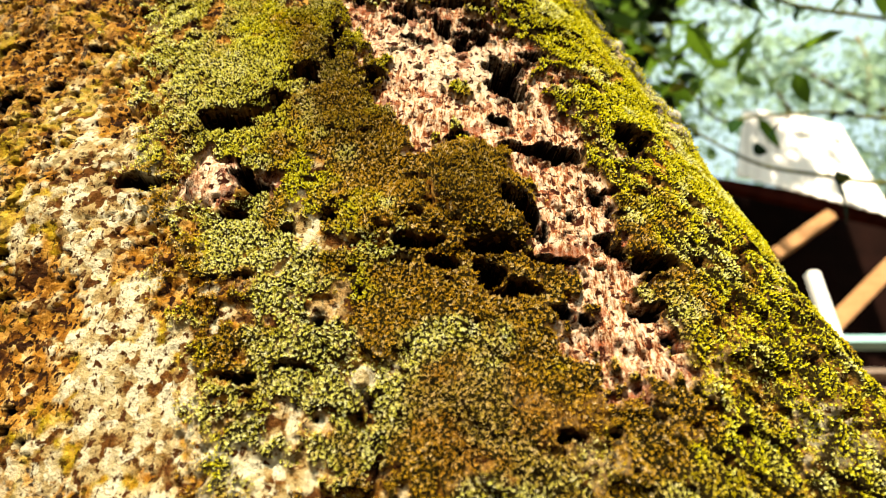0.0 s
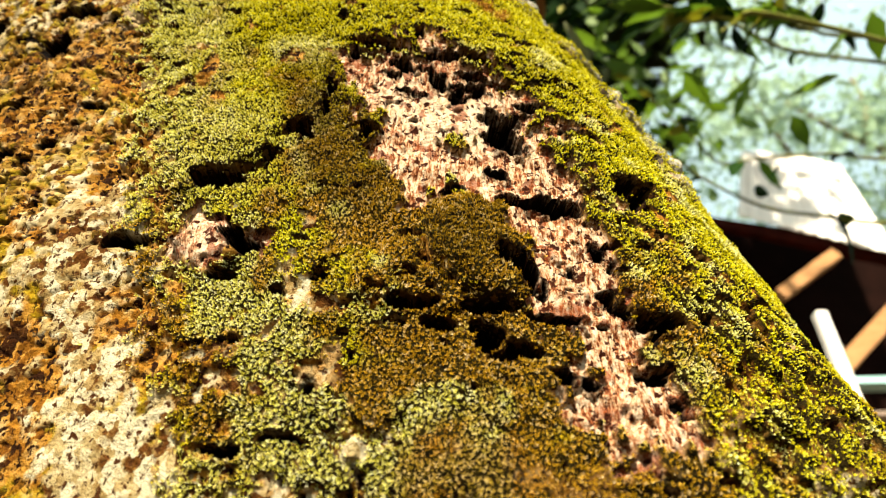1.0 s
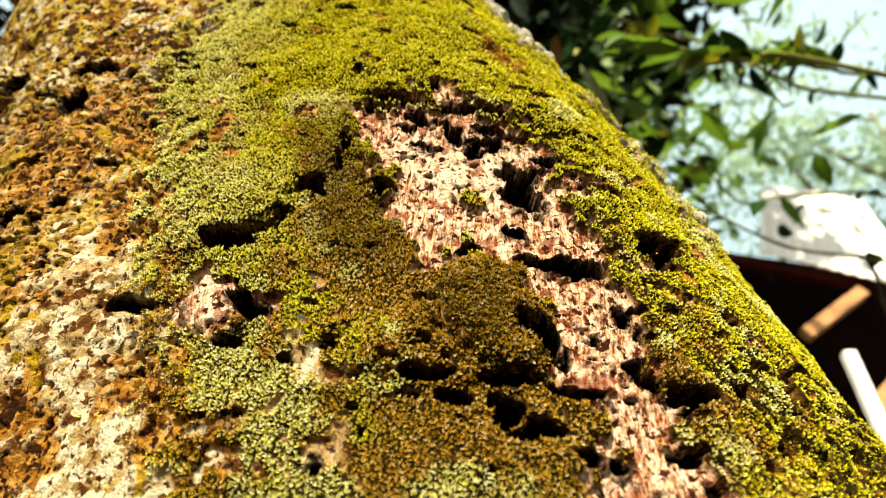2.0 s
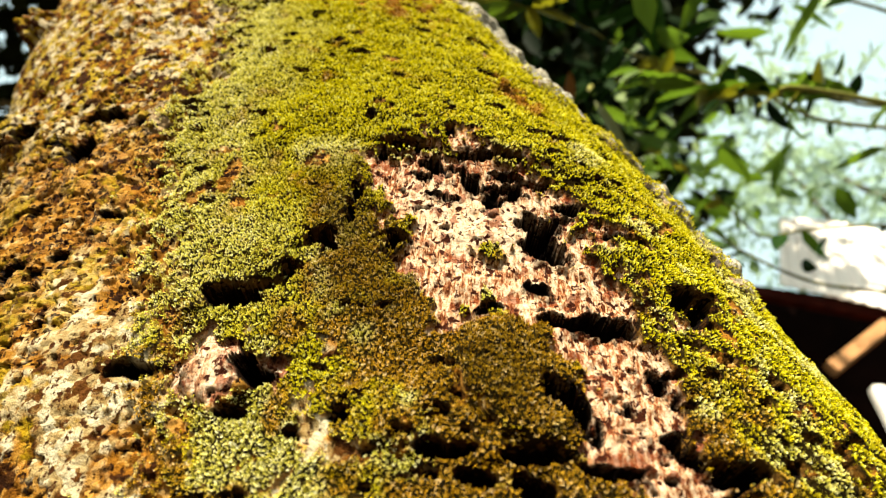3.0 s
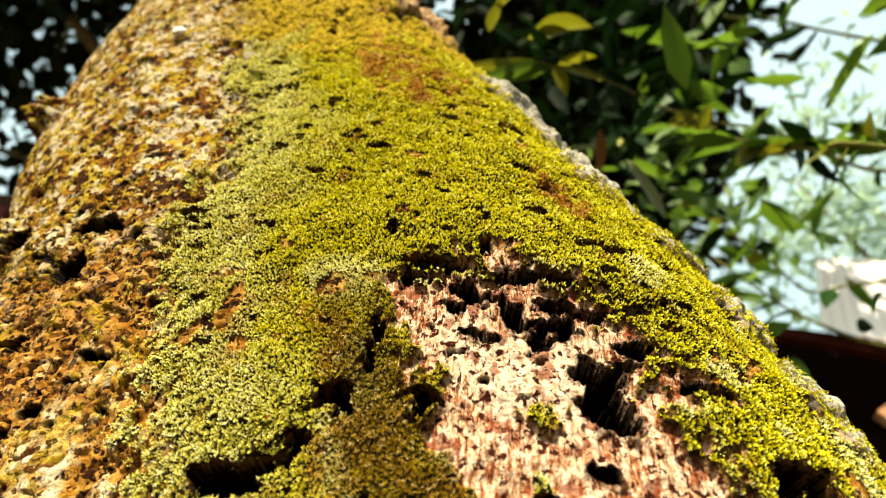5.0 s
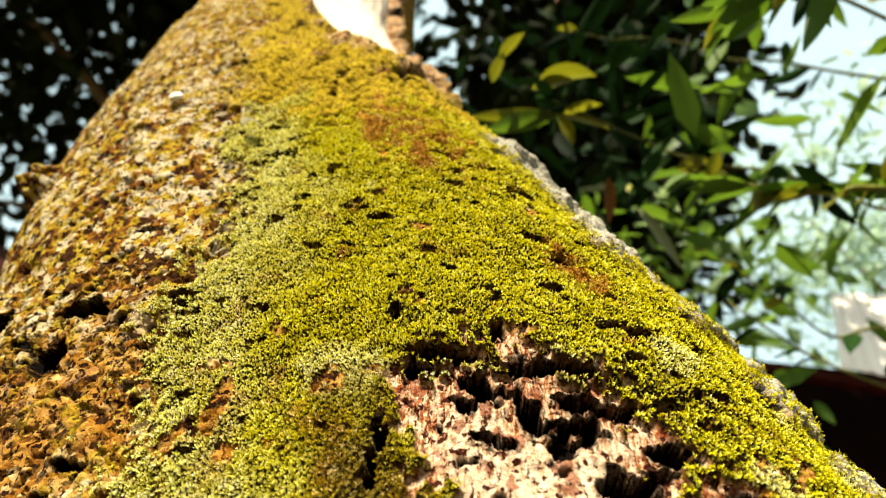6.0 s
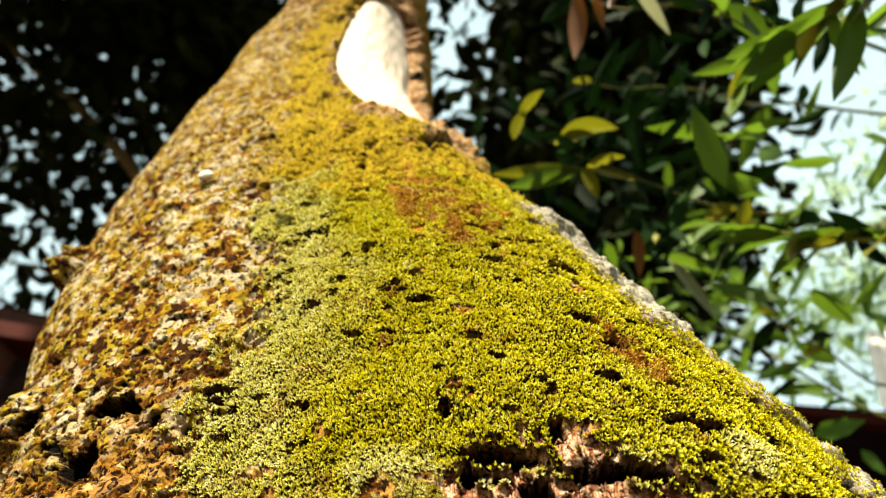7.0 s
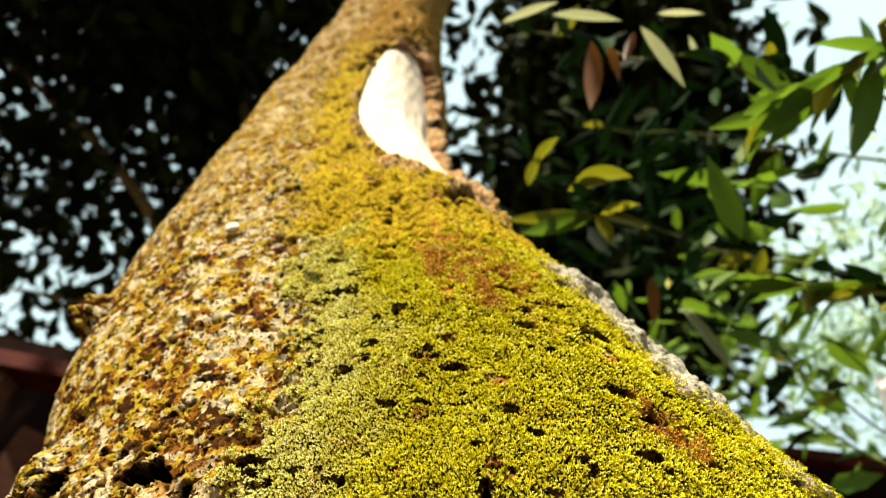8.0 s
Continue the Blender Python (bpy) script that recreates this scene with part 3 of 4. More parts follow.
    lip2 = step(-0.003, 0.003, lip2) * step(0.05, 0.015, lip2) * step(0.0, 0.03, uu) * step(0.10, 0.075, uu)
    lip3 = hz - 0.826 + 0.35 * np.clip(hu - 0.12, 0, 1)
    lip3 = step(-0.003, 0.004, lip3) * step(0.09, 0.03, lip3) * step(0.03, 0.06, uu) * step(0.24, 0.2, uu)
    # relief: ragged plates and crumbs on the bark, upright fibres on the bare wood
    bent = base + np.stack([fbm(base, 0.014, 101), fbm(base, 0.014, 103), fbm(base, 0.014, 105)], 1) * 0.006
    d1, d2, high = cells(bent * np.array((1, 1, 1.25)), 0.014, 71)
    plates = (high - 0.5) * step(0.0, 0.35, d2 - d1) - 0.9 * step(0.16, 0.0, d2 - d1) * step(0.2, 0.6, high)
    e1, e2, tiny = cells(bent, 0.0062, 81)
    crumbs = (tiny - 0.4) * step(0.0, 0.45, e2 - e1)
    g1, g2, slat = cells(bent * np.array((1.0, 1.0, 0.26)), 0.0048, 83)
    fibres = (slat - 0.5) * step(0.0, 0.3, g2 - g1)
    rough = np.clip(1 - moss - bare, 0, 1) * (1 - 0.8 * step(-0.2, 0.0, hole))
    disp = 0.009 * fbm(base, 0.16, 91, 2) + 0.003 * fbm(base, 0.05, 95)
    calm = 1 - 0.55 * step(0.64, 0.53, zz)          # the foot of the trunk is worn smoother
    disp += rough * calm * (1 - 0.55 * lich) * (0.0036 * plates + 0.0026 * crumbs + 0.0045 * patchy + 0.0030 * speck + 0.0012 * jag)
    disp += bare * (1 - step(-0.2, 0.0, hole)) * (0.0020 * fibres + 0.0012 * crumbs + 0.0034 * patchy + 0.0026 * speck + 0.0010 * jag - 0.003)
    disp += moss * (0.0032 + 0.0006 * vnoise(base, 0.0062, 133) + 0.0036 * patchy + 0.0014 * speck)
    disp += 0.013 * np.sqrt(np.clip(cushion * 1.6, 0, 1)) + 0.010 * step(0.0, 0.5, blob(wu, wz, -0.054, 0.632, 0.022, 0.026))
    disp += 0.022 * step(0.0, 0.7, blob(wu, wz, -0.258, 1.160, 0.034, 0.032)) * (1 + 0.45 * speck + 0.2 * jag) + 0.02 * step(0, 0.8, blob(wu, wz, -0.25, 0.93, 0.06, 0.05))
    disp += damp * calm * (1 - 0.65 * low) * (0.004 * (lumpy - 0.5) * step(0.0, 0.4, c2 - c1) + 0.004 * step(0.0, 0.5, c2 - c1)) - 0.008 * split
    disp += 0.010 * band * (0.75 + 0.9 * patchy + 0.5 * speck) + 0.0040 * lip1 + 0.0042 * lip2 + 0.0040 * lip3
    disp -= np.maximum(depth, (0.005 + 0.004 * moss) * nick)
    scar = blob(uu + 0.008 * patchy + 0.006 * speck, zz + 0.010 * patchy + 0.006 * speck, *SCAR, 2.7)
    disp += 0.009 * step(-0.16, -0.05, scar) * (0.6 + 0.8 * patchy) - 0.030 * step(-0.05, 0.02, scar)
    disp += 0.022 * step(-0.55, -0.2, scar) * step(0.0, -0.08, scar) * step(0.29, 0.34, uu) * (0.8 + 0.5 * patchy + 0.4 * speck)
    pit = step(0.25, 0.45, fbm(base, 0.05, 161) + 0.3 * speck) * step(-0.6, -0.3, scar) * step(0.0, -0.06, scar)
    disp -= 0.012 * pit
    # hollows, nicks and clump gaps that get the shade colour
    hollow_shade = np.maximum.reduce([pit, step(-0.16, 0.04, hole), step(0.2, 0.7, nick), 0.9 * step(0.4, 0.9, split)])
    far = np.abs(uu) > 0.5
    disp[far] *= 0.7
    pos = base + nrm * disp[:, None]

    i = np.arange(nu * nz).reshape(nz, nu)
    f = np.stack([i[:-1, :-1], i[:-1, 1:], i[1:, 1:], i[1:, :-1]], -1).reshape(-1, 4)
    seam = np.stack([i[:-1, -1], i[:-1, 0], i[1:, 0], i[1:, -1]], -1)
    f = np.concatenate([f, seam])
    tree = thing("mossy_tree", "old tree trunk with cracked brown bark, green moss and pale lichen", "tree")
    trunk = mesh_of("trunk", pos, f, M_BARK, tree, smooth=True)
    tagged(trunk, "flaring trunk with bark, lichen crusts and bare rotten wood")
    pale_core = 0.4 * step(0.0, 0.3, blob(wu, wz, -0.052, 0.636, 0.034, 0.030)) + step(-0.15, 0.45, blob(wu, wz, 0.106, 0.744, 0.042, 0.046) + 0.5 * patchy + 0.4 * speck)
    for name, v in (("moss", step(0.45, 0.95, moss) * (1 - hollow_shade)), ("lichen", lich), ("bare", np.maximum.reduce([bare, 0.7 * step(-0.26, -0.08, scar + 0.12 * patchy) * step(-0.1, 0.3, speck + patchy), 0.8 * step(-0.5, -0.12, scar) * step(0.24, 0.30, uu + 0.02 * patchy)])), ("olive", olive), ("mosaic", mosaic), ("rim", band * step(-0.75, -0.35, patchy + 0.5 * speck)), ("cream", step(-0.2, 0.4, np.maximum(blob(wu, wz, -0.060, 1.09, 0.060, 0.14), blob(wu, wz, -0.07, 1.48, 0.05, 0.12)) + 0.4 * patchy)), ("rust", 0.8 * rust * step(-0.25, 0.15, speck + 0.5 * jag)), ("hollow_shade", hollow_shade), ("pale", pale_core)):
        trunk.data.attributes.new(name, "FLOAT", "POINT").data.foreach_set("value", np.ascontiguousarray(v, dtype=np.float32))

    # moss shoots: small leafy tufts, 2 to 3 mm apart, that lean upwards out of the bark
    rng = np.random.default_rng(4)
    gap = 0.00155
    lu, lz = np.meshgrid(np.arange(-0.16, 0.42, gap), np.arange(0.41, 1.5, gap * 0.92))
    lu = (lu + (np.arange(len(lu)) % 2)[:, None] * gap / 2).ravel() + rng.uniform(-0.4, 0.4, lu.size) * gap
    lz = lz.ravel() + rng.uniform(-0.4, 0.4, lu.size) * gap
    iu, iz = np.clip(np.searchsorted(U, lu) - 1, 0, nu - 2), np.clip(np.searchsorted(Z, lz) - 1, 0, nz - 2)
    fu, fz = (lu - U[iu]) / (U[iu + 1] - U[iu]), (lz - Z[iz]) / (Z[iz + 1] - Z[iz])
    cell = iz * nu + iu
    thick = moss[cell] * np.interp(lz, [0.41, 0.44, 0.95, 1.1, 1.3, 1.5], [0.3, 1, 1, 0.7, 0.3, 0.0])
    tufty = vnoise(base, 0.0062, 133) + 0.5 * jag
    keep = (thick > 0.2) & (rng.random(len(lu)) < np.clip(thick * 1.5 + 0.15 * tufty[cell], 0, 1))
    lu, lz, cell, fu, fz = lu[keep], lz[keep], cell[keep], fu[keep][:, None], fz[keep][:, None]
    tufts, leaves = len(lu), 4
    root = (pos[cell] * (1 - fu) + pos[cell + 1] * fu) * (1 - fz) + (pos[cell + nu] * (1 - fu) + pos[cell + nu + 1] * fu) * fz
    nr = nrm[cell]
    way = nr + np.array((0, 0, 0.22)) + 0.20 * rng.normal(size=(tufts, 3))
    way /= np.linalg.norm(way, axis=1)[:, None]
    high = np.interp(lz, [0.46, 0.62, 0.8, 1.4], [0.72, 0.88, 1.0, 1.5])
    long = 0.0030 * high * (0.55 + 0.85 * rng.random(tufts)) * (1 + 0.15 * np.clip(tufty[cell], -1, 1))
    tone = np.clip(rng.normal(0.52, 0.27, tufts), 0, 1)
    side = np.cross(way, rng.normal(size=(tufts, 3)))
    side /= np.linalg.norm(side, axis=1)[:, None]
    other = np.cross(way, side)
    blades = []
    for k in range(leaves):
        turn = 2 * math.pi * k / leaves + rng.uniform(-0.4, 0.4, tufts)
        out = side * np.cos(turn)[:, None] + other * np.sin(turn)[:, None]
        flat = np.cross(way, out)
        ln = (long * rng.uniform(0.72, 1.1, tufts))[:, None]
        wd = (rng.uniform(0.00028, 0.00040, tufts) * high)[:, None]
        foot = root - nr * 0.0008 + out * 0.00012
        belly = foot + way * ln * 0.66 + out * ln * 0.12
        blades.append(np.stack([foot, belly + flat * wd, foot + way * ln * 0.86 + out * ln * 0.40, belly - flat * wd], 1))
    v = np.stack(blades, 1).reshape(-1, 3)
    count = tufts * leaves
    k = np.arange(count)[:, None] * 4
    tri = np.concatenate([k + np.array((0, 1, 3)), k + np.array((1, 2, 3))])
    shoots = mesh_of("moss", v, tri, M_MOSS, tree)
    tagged(shoots, "dense yellow-green moss shoots", kind="stuff")
    pa, sp = patchy[cell], speck[cell]
    brown = np.maximum(blob(lu, lz, 0.030, 0.70, 0.035, 0.075), blob(lu, lz, 0.05, 0.50, 0.08, 0.07))
    old = step(0.05, 0.55, broad[cell] * 0.5 + 0.9 * fbm(root, 0.020, 141) + 0.12 + 0.40 * step(0.74, 0.58, lz) - 0.4 * step(0.78, 0.9, lz) - 0.5 * step(0.14, 0.2, lu) + 0.5 * step(-0.2, 0.3, brown))
    old = np.maximum(old, step(0, 0.1, cushion[cell]))
    light = step(0.085, 0.015, lu - edge[cell] - 0.01 + 0.03 * pa) * step(0.64, 0.72, lz) * (0.75 + 0.5 * step(-0.2, 0.4, sp))
    light = np.maximum(light, step(-0.1, 0.5, blob(lu, lz, 0.033, 0.818, 0.03, 0.03) + 0.4 * sp))
    light = np.maximum(light, step(0.15, 0.45, fbm(root, 0.028, 121) - 0.3 * step(0.8, 0.9, lz) + 0.32 * step(0.67, 0.60, lz) * step(0.08, 0.0, lu)))
    dead = 0.85 * step(-0.3, 0.6, np.maximum.reduce([blob(lu, lz, 0.036, 0.725, 0.036, 0.085), 0.5 * blob(lu, lz, 0.087, 0.632, 0.03, 0.04)]) + 0.5 * pa + 0.3 * sp)
    warm = np.maximum(rust[cell] * step(-0.25, 0.15, fbm(root, 0.010, 143)), 0.7 * step(-0.1, 0.4, blob(lu, lz, 0.043, 0.495, 0.040, 0.035) + 0.5 * sp))
    for name, val in (("old", old), ("dead", dead), ("pale", np.clip(light, 0, 1)), ("rust", warm), ("tone", tone)):
        shoots.data.attributes.new(name, "FLOAT", "POINT").data.foreach_set("value", np.repeat(val, 4 * leaves).astype(np.float32))
    shoots.data.attributes.new("tip", "FLOAT", "POINT").data.foreach_set("value", np.tile((0.0, 0.75, 1.0, 0.75), count).astype(np.float32))

    # the flat face of dead wood where a limb was cut, with its rolled lip of bark
    n = 40
    a, r = np.meshgrid(np.linspace(0, 2 * np.pi, n * 2, endpoint=False), np.linspace(0, 1, n))
    c, s = math.cos(radians(SCAR[4])), math.sin(radians(SCAR[4]))
    fuller = (np.abs(np.cos(a)) ** 2.7 + np.abs(np.sin(a)) ** 2.7) ** (-1 / 2.7)
    x, y = 1.05 * SCAR[2] * r * np.cos(a) * fuller, 1.05 * SCAR[3] * r * np.sin(a) * fuller
    su, sz = (SCAR[0] + x * c - y * s).ravel(), (SCAR[1] + x * s + y * c).ravel()
    p = stem(su, sz)
    m = np.cross(stem(su + e, sz) - stem(su - e, sz), stem(su, sz + e) - stem(su, sz - e))
    m /= np.linalg.norm(m, axis=1)[:, None]
    p = p + m * (-0.006 + 0.003 * fbm(p * np.array((2, 2, 0.4)), 0.03, 12) + 0.004 * fbm(p, 0.08, 13))[:, None]
    i = np.arange(n * n * 2).reshape(n, n * 2)
    j = np.roll(i, -1, axis=1)
    tagged(mesh_of("cut_scar", p, np.stack([i[:-1], i[1:], j[1:], j[:-1]], -1).reshape(-1, 4), M_SCAR, tree, smooth=True), "smooth cream dead wood in an oval scar")
    # a small white fungus and a curled flake of bark on the trunk
    bm = bmesh.new()
    bmesh.ops.create_icosphere(bm, subdivisions=3, radius=0.0075)
    for w in bm.verts:
        w.co.y *= 0.6
        w.co += w.co.normalized() * 0.0012 * noise.noise(w.co * 300)
    fungus = part("fungus", bm, M_FUNGUS, tree, "small white round fungus", smooth=True)
    fungus.location = stem(np.array([-0.062]), np.array([1.196]))[0] + np.array((-0.001, -0.011, 0))
    bm = bmesh.new()
    rows = [[bm.verts.new((0.011 * (i / 6 - 0.5) * 2, -0.004 - 0.006 * (1 - (i / 6 - 0.5) ** 2 * 4) + 0.004 * j, 0.004 * (j - 1) * (1 - 0.7 * abs(i / 3 - 1)))) for j in range(3)] for i in range(7)]
    for ra, rb in zip(rows, rows[1:]):
        for j in range(2):
            bm.faces.new((ra[j], ra[j + 1], rb[j + 1], rb[j]))
    bmesh.ops.solidify(bm, geom=bm.faces[:], thickness=0.0012)
    flake = part("bark_flake", bm, M_FUNGUS, tree, "pale curled flake of bark", smooth=True)
    flake.matrix_basis = Matrix.Translation(stem(np.array([0.024]), np.array([1.112]))[0] + np.array((0, -0.012, 0))) @ pose(0, 0, 0, 0, 18, 0)
    for k, (pts, r0, r1) in enumerate((([(-0.40, 0.55, 4.7), (-1.2, 1.4, 6.2), (-2.2, 2.6, 7.4)], 0.09, 0.03), ([(-0.40, 0.55, 4.6), (-0.7, -0.6, 6.0), (-0.9, -1.8, 7.2)], 0.09, 0.03))):
        limb("limb", pts, r0, r1, M_TWIG, tree)
    return tree


build_trunk()


# ---- foliage ----
def leaf_cloud(name, lobes, long, wide, material, parent, seed, label, shell=0.55, droop=0.3, bunch=22):
    """Many small pointed leaves in clumps within oval lobes: (centre, radii, leaves)."""
    rng = np.random.default_rng(seed)
    allv = []
    for c, r, n in lobes:
        clumps = max(8, n // bunch)
        d = rng.normal(size=(clumps, 3))
        d /= np.linalg.norm(d, axis=1)[:, None]
        d *= (shell + (1 - shell) * rng.random(clumps))[:, None] ** 0.7
        at = np.array(c) + (d * np.array(r))[rng.integers(0, clumps, n)]
        at = at + rng.normal(size=(n, 3)) * long * (1.3 + bunch / 300)
        way = rng.normal(size=(n, 3)) + np.array((0, 0, -droop))
        way /= np.linalg.norm(way, axis=1)[:, None]
        side = np.cross(way, rng.normal(size=(n, 3)))
        side /= np.linalg.norm(side, axis=1)[:, None]
        up = np.cross(side, way)
        ln = (long * rng.uniform(0.6, 1.25, n))[:, None]
        wd = (wide * rng.uniform(0.7, 1.2, n))[:, None]
        # base, two ribs, tip, then the rim on either side: a folded leaf whose tip bends down
        low, mid, tip = at + way * ln * 0.28 - up * wd * 0.16, at + way * ln * 0.64 - up * (wd * 0.16 + ln * 0.05), at + way * ln - up * ln * 0.14
        allv.append(np.stack([at, low, mid, tip, low + side * wd * 0.46 + up * wd * 0.16, mid + side * wd * 0.40 + up * wd * 0.14,
                              low - side * wd * 0.46 + up * wd * 0.16, mid - side * wd * 0.40 + up * wd * 0.14], 1))
    v = np.concatenate(allv)
    k = np.arange(len(v))[:, None] * 8
    tri = np.concatenate([k + np.array(t) for t in ((0, 1, 4), (4, 1, 5), (5, 1, 2), (5, 2, 3), (0, 6, 1), (6, 7, 1), (7, 2, 1), (7, 3, 2))])
    return tagged(mesh_of(name, v.reshape(-1, 3), tri, material, parent), label, kind="stuff")


def tree(label, foot, top, r, lobes, long, wide, material, seed, crown_label, group=""):
    t = thing("tree", label, "tree", group)
    f, p = Vector(foot), Vector(top)
    limb("trunk", [f, f.lerp(p, 0.4) + Vector((0.1, 0.05, 0)), p], r, r * 0.5, M_TWIG, t, 12)
    for c, rad, n in lobes:
        limb("limb", [f.lerp(p, 0.75), p.lerp(Vector(c), 0.5) + Vector((0, 0, 0.2)), c], r * 0.5, 0.015, M_TWIG, t, 7)
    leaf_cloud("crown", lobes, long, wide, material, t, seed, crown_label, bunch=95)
    return t


# last lobe lies mostly out of view, added to shade the crown
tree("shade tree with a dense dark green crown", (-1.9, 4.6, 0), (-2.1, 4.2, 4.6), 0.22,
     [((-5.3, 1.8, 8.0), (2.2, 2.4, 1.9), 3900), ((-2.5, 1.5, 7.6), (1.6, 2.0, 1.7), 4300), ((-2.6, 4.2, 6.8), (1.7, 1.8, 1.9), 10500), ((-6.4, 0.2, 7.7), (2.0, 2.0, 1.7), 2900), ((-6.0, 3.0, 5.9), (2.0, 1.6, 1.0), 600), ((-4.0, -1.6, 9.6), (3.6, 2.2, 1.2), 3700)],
     0.27, 0.145, M_CROWN, 11, "dense crown with small gaps, leaves coloured as in shade", "shade trees")
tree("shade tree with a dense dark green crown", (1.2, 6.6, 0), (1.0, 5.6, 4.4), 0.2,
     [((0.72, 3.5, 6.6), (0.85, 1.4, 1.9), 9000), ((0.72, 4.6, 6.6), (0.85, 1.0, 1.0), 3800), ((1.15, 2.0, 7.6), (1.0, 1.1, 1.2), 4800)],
     0.26, 0.14, M_CROWN, 12, "dense crown with small gaps, leaves coloured as in shade", "shade trees")
tree("slender tree with thin airy pale foliage", (6.4, 8.4, 0), (6.0, 7.8, 5.5), 0.14,
     [((5.2, 7.0, 7.0), (2.2, 1.4, 1.3), 2600), ((6.8, 6.8, 6.4), (1.8, 1.4, 1.6), 2600), ((4.4, 6.6, 8.6), (1.6, 1.4, 1.2), 1300)],
     0.16, 0.06, M_AIRY, 13, "thin pale green crown")


airy = bpy.data.objects["tree.002"]
limb("limb", [(7.6, 7.2, 6.9), (6.4, 7.2, 7.6), (5.5, 7.2, 8.6)], 0.09, 0.03, M_TWIG, airy, 7)
limb("limb", [(6.4, 7.2, 7.6), (6.75, 7.2, 8.4), (6.8, 7.2, 9.2)], 0.07, 0.03, M_TWIG, airy, 7)
limb("limb", [(6.0, 7.8, 5.4), (7.2, 7.4, 6.4), (7.7, 7.2, 6.85)], 0.1, 0.08, M_TWIG, airy, 7)


def leaf_mesh(name, long, wide, fold, curl):
    bm = bmesh.new()
    n, rows = 9, []
    for i in range(n):
        s = i / (n - 1)
        w = wide * 0.5 * (math.sin(math.pi * min(1, s * 1.02)) ** 0.75 * (1 - 0.25 * s) + 0.03)
        z = -curl * long * s * s
        rows.append([bm.verts.new((x * w, s * long, z + abs(x) * w * fold + 0.04 * w * math.sin(9 * s + x))) for x in (-1, -0.5, 0, 0.5, 1)])
    for a, b in zip(rows, rows[1:]):
        for k in range(4):
            bm.faces.new((a[k], a[k + 1], b[k + 1], b[k]))
    me = bpy.data.meshes.new(name)
    bm.to_mesh(me)
    bm.free()
    me.shade_smooth()
    return me


def build_sapling():
    t = thing("sapling", "young tree with long pointed green leaves near the trunk", "tree")
    rng = random.Random(8)
    shapes = []
    for k, (lo, wi, fo, cu) in enumerate(((0.19, 0.058, 0.35, 0.25), (0.16, 0.05, 0.5, 0.1), (0.22, 0.062, 0.3, 0.4), (0.12, 0.06, 0.4, 0.15))):
        me = leaf_mesh("leaf", lo, wi, fo, cu)
        me.materials.append(M_LEAF)
        shapes.append(me)
    dry, young, pale, soft, blade = shapes[0].copy(), shapes[3].copy(), leaf_mesh("leaf", 0.17, 0.034, 0.35, 0.1), shapes[2].copy(), leaf_mesh("leaf", 0.19, 0.034, 0.25, 0.08)
    blade.materials.append(M_LEAF_YELLOW)
    pale.materials.append(M_LEAF_PALE)
    for me, mat in ((dry, M_LEAF_OLD), (young, M_LEAF_YELLOW), (soft, M_LEAF_LIT)):
        me.materials[0] = mat
    limb("stem", [(2.1, 1.3, -0.02), (2.05, 1.25, 1.2), (1.9, 1.3, 2.2), (1.8, 1.2, 3.0)], 0.035, 0.015, M_TWIG, t)
    runs = [[(2.0, 1.3, 1.9), (1.0, 1.15, 1.95), (0.5, 0.9, 1.88), (0.09, 0.62, 1.78)],
            [(1.95, 1.3, 2.1), (1.1, 1.1, 1.95), (0.77, 1.02, 1.92), (0.30, 0.95, 1.93)],
            [(2.05, 1.3, 1.4), (1.2, 1.4, 1.5), (0.69, 1.32, 1.62), (0.34, 1.22, 1.88)],
            [(1.9, 1.25, 2.4), (0.9, 0.7, 2.3), (0.40, 0.48, 2.18), (0.02, 0.36, 2.20)],
            [(2.0, 1.3, 1.7), (1.3, 1.45, 1.8), (0.8, 1.40, 1.75), (0.5, 1.2, 1.98)],
            [(1.9, 1.3, 2.6), (1.1, 1.1, 2.7), (0.6, 0.9, 2.6), (0.2, 0.75, 2.5)],
            [(1.9, 1.2, 2.7), (1.2, 0.8, 2.4), (0.72, 0.56, 2.05), (0.40, 0.42, 1.95)]]
    for number, run in enumerate(runs):
        # boughs 4 and 6 draw more bright leaf colours, as if lit
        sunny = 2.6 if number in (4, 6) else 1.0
        bent = [Vector(run[0])]
        for a, b in zip(run, run[1:]):
            bent += [Vector(a).lerp(Vector(b), f) + Vector((rng.gauss(0, 0.02), rng.gauss(0, 0.02), rng.gauss(0, 0.03))) for f in (0.33, 0.66)] + [Vector(b)]
        limb("branch", bent, 0.008, 0.002, M_GREEN_TWIG, t, 7)
        pts = [Vector(p) for p in run]
        for k in range(13 if number in (2, 4) else 21):
            s = 1.0 + 2.0 * (1 - rng.random() ** 1.4)
            i = min(int(s), 2)
            at = pts[i].lerp(pts[i + 1], s - i)
            along = (pts[i + 1] - pts[i]).normalized()
            way = along * rng.uniform(0.1, 1.0) + Vector((rng.gauss(0, 0.7), rng.gauss(0, 0.7), rng.gauss(-0.25, 0.5)))
            luck = rng.random() / sunny if rng.random() < 0.75 else 0.9
            ob = new("leaf", dry if luck < 0.02 else young if luck < 0.12 else pale if luck < 0.15 else rng.choice(shapes))
            ob.parent = t
            ob.matrix_basis = Matrix.Translation(at) @ way.to_track_quat("Y", "Z").to_matrix().to_4x4() @ pose(0, 0, 0, 0, rng.uniform(-60, 60), 0) @ Matrix.Scale(rng.uniform(0.45, 0.85), 4)
    # leaves at the branch tips, hanging with their faces towards the trunk's foot
    across, over = Vector((0.96, 0.28, 0.0)), Vector((0.23, -0.81, 0.54))
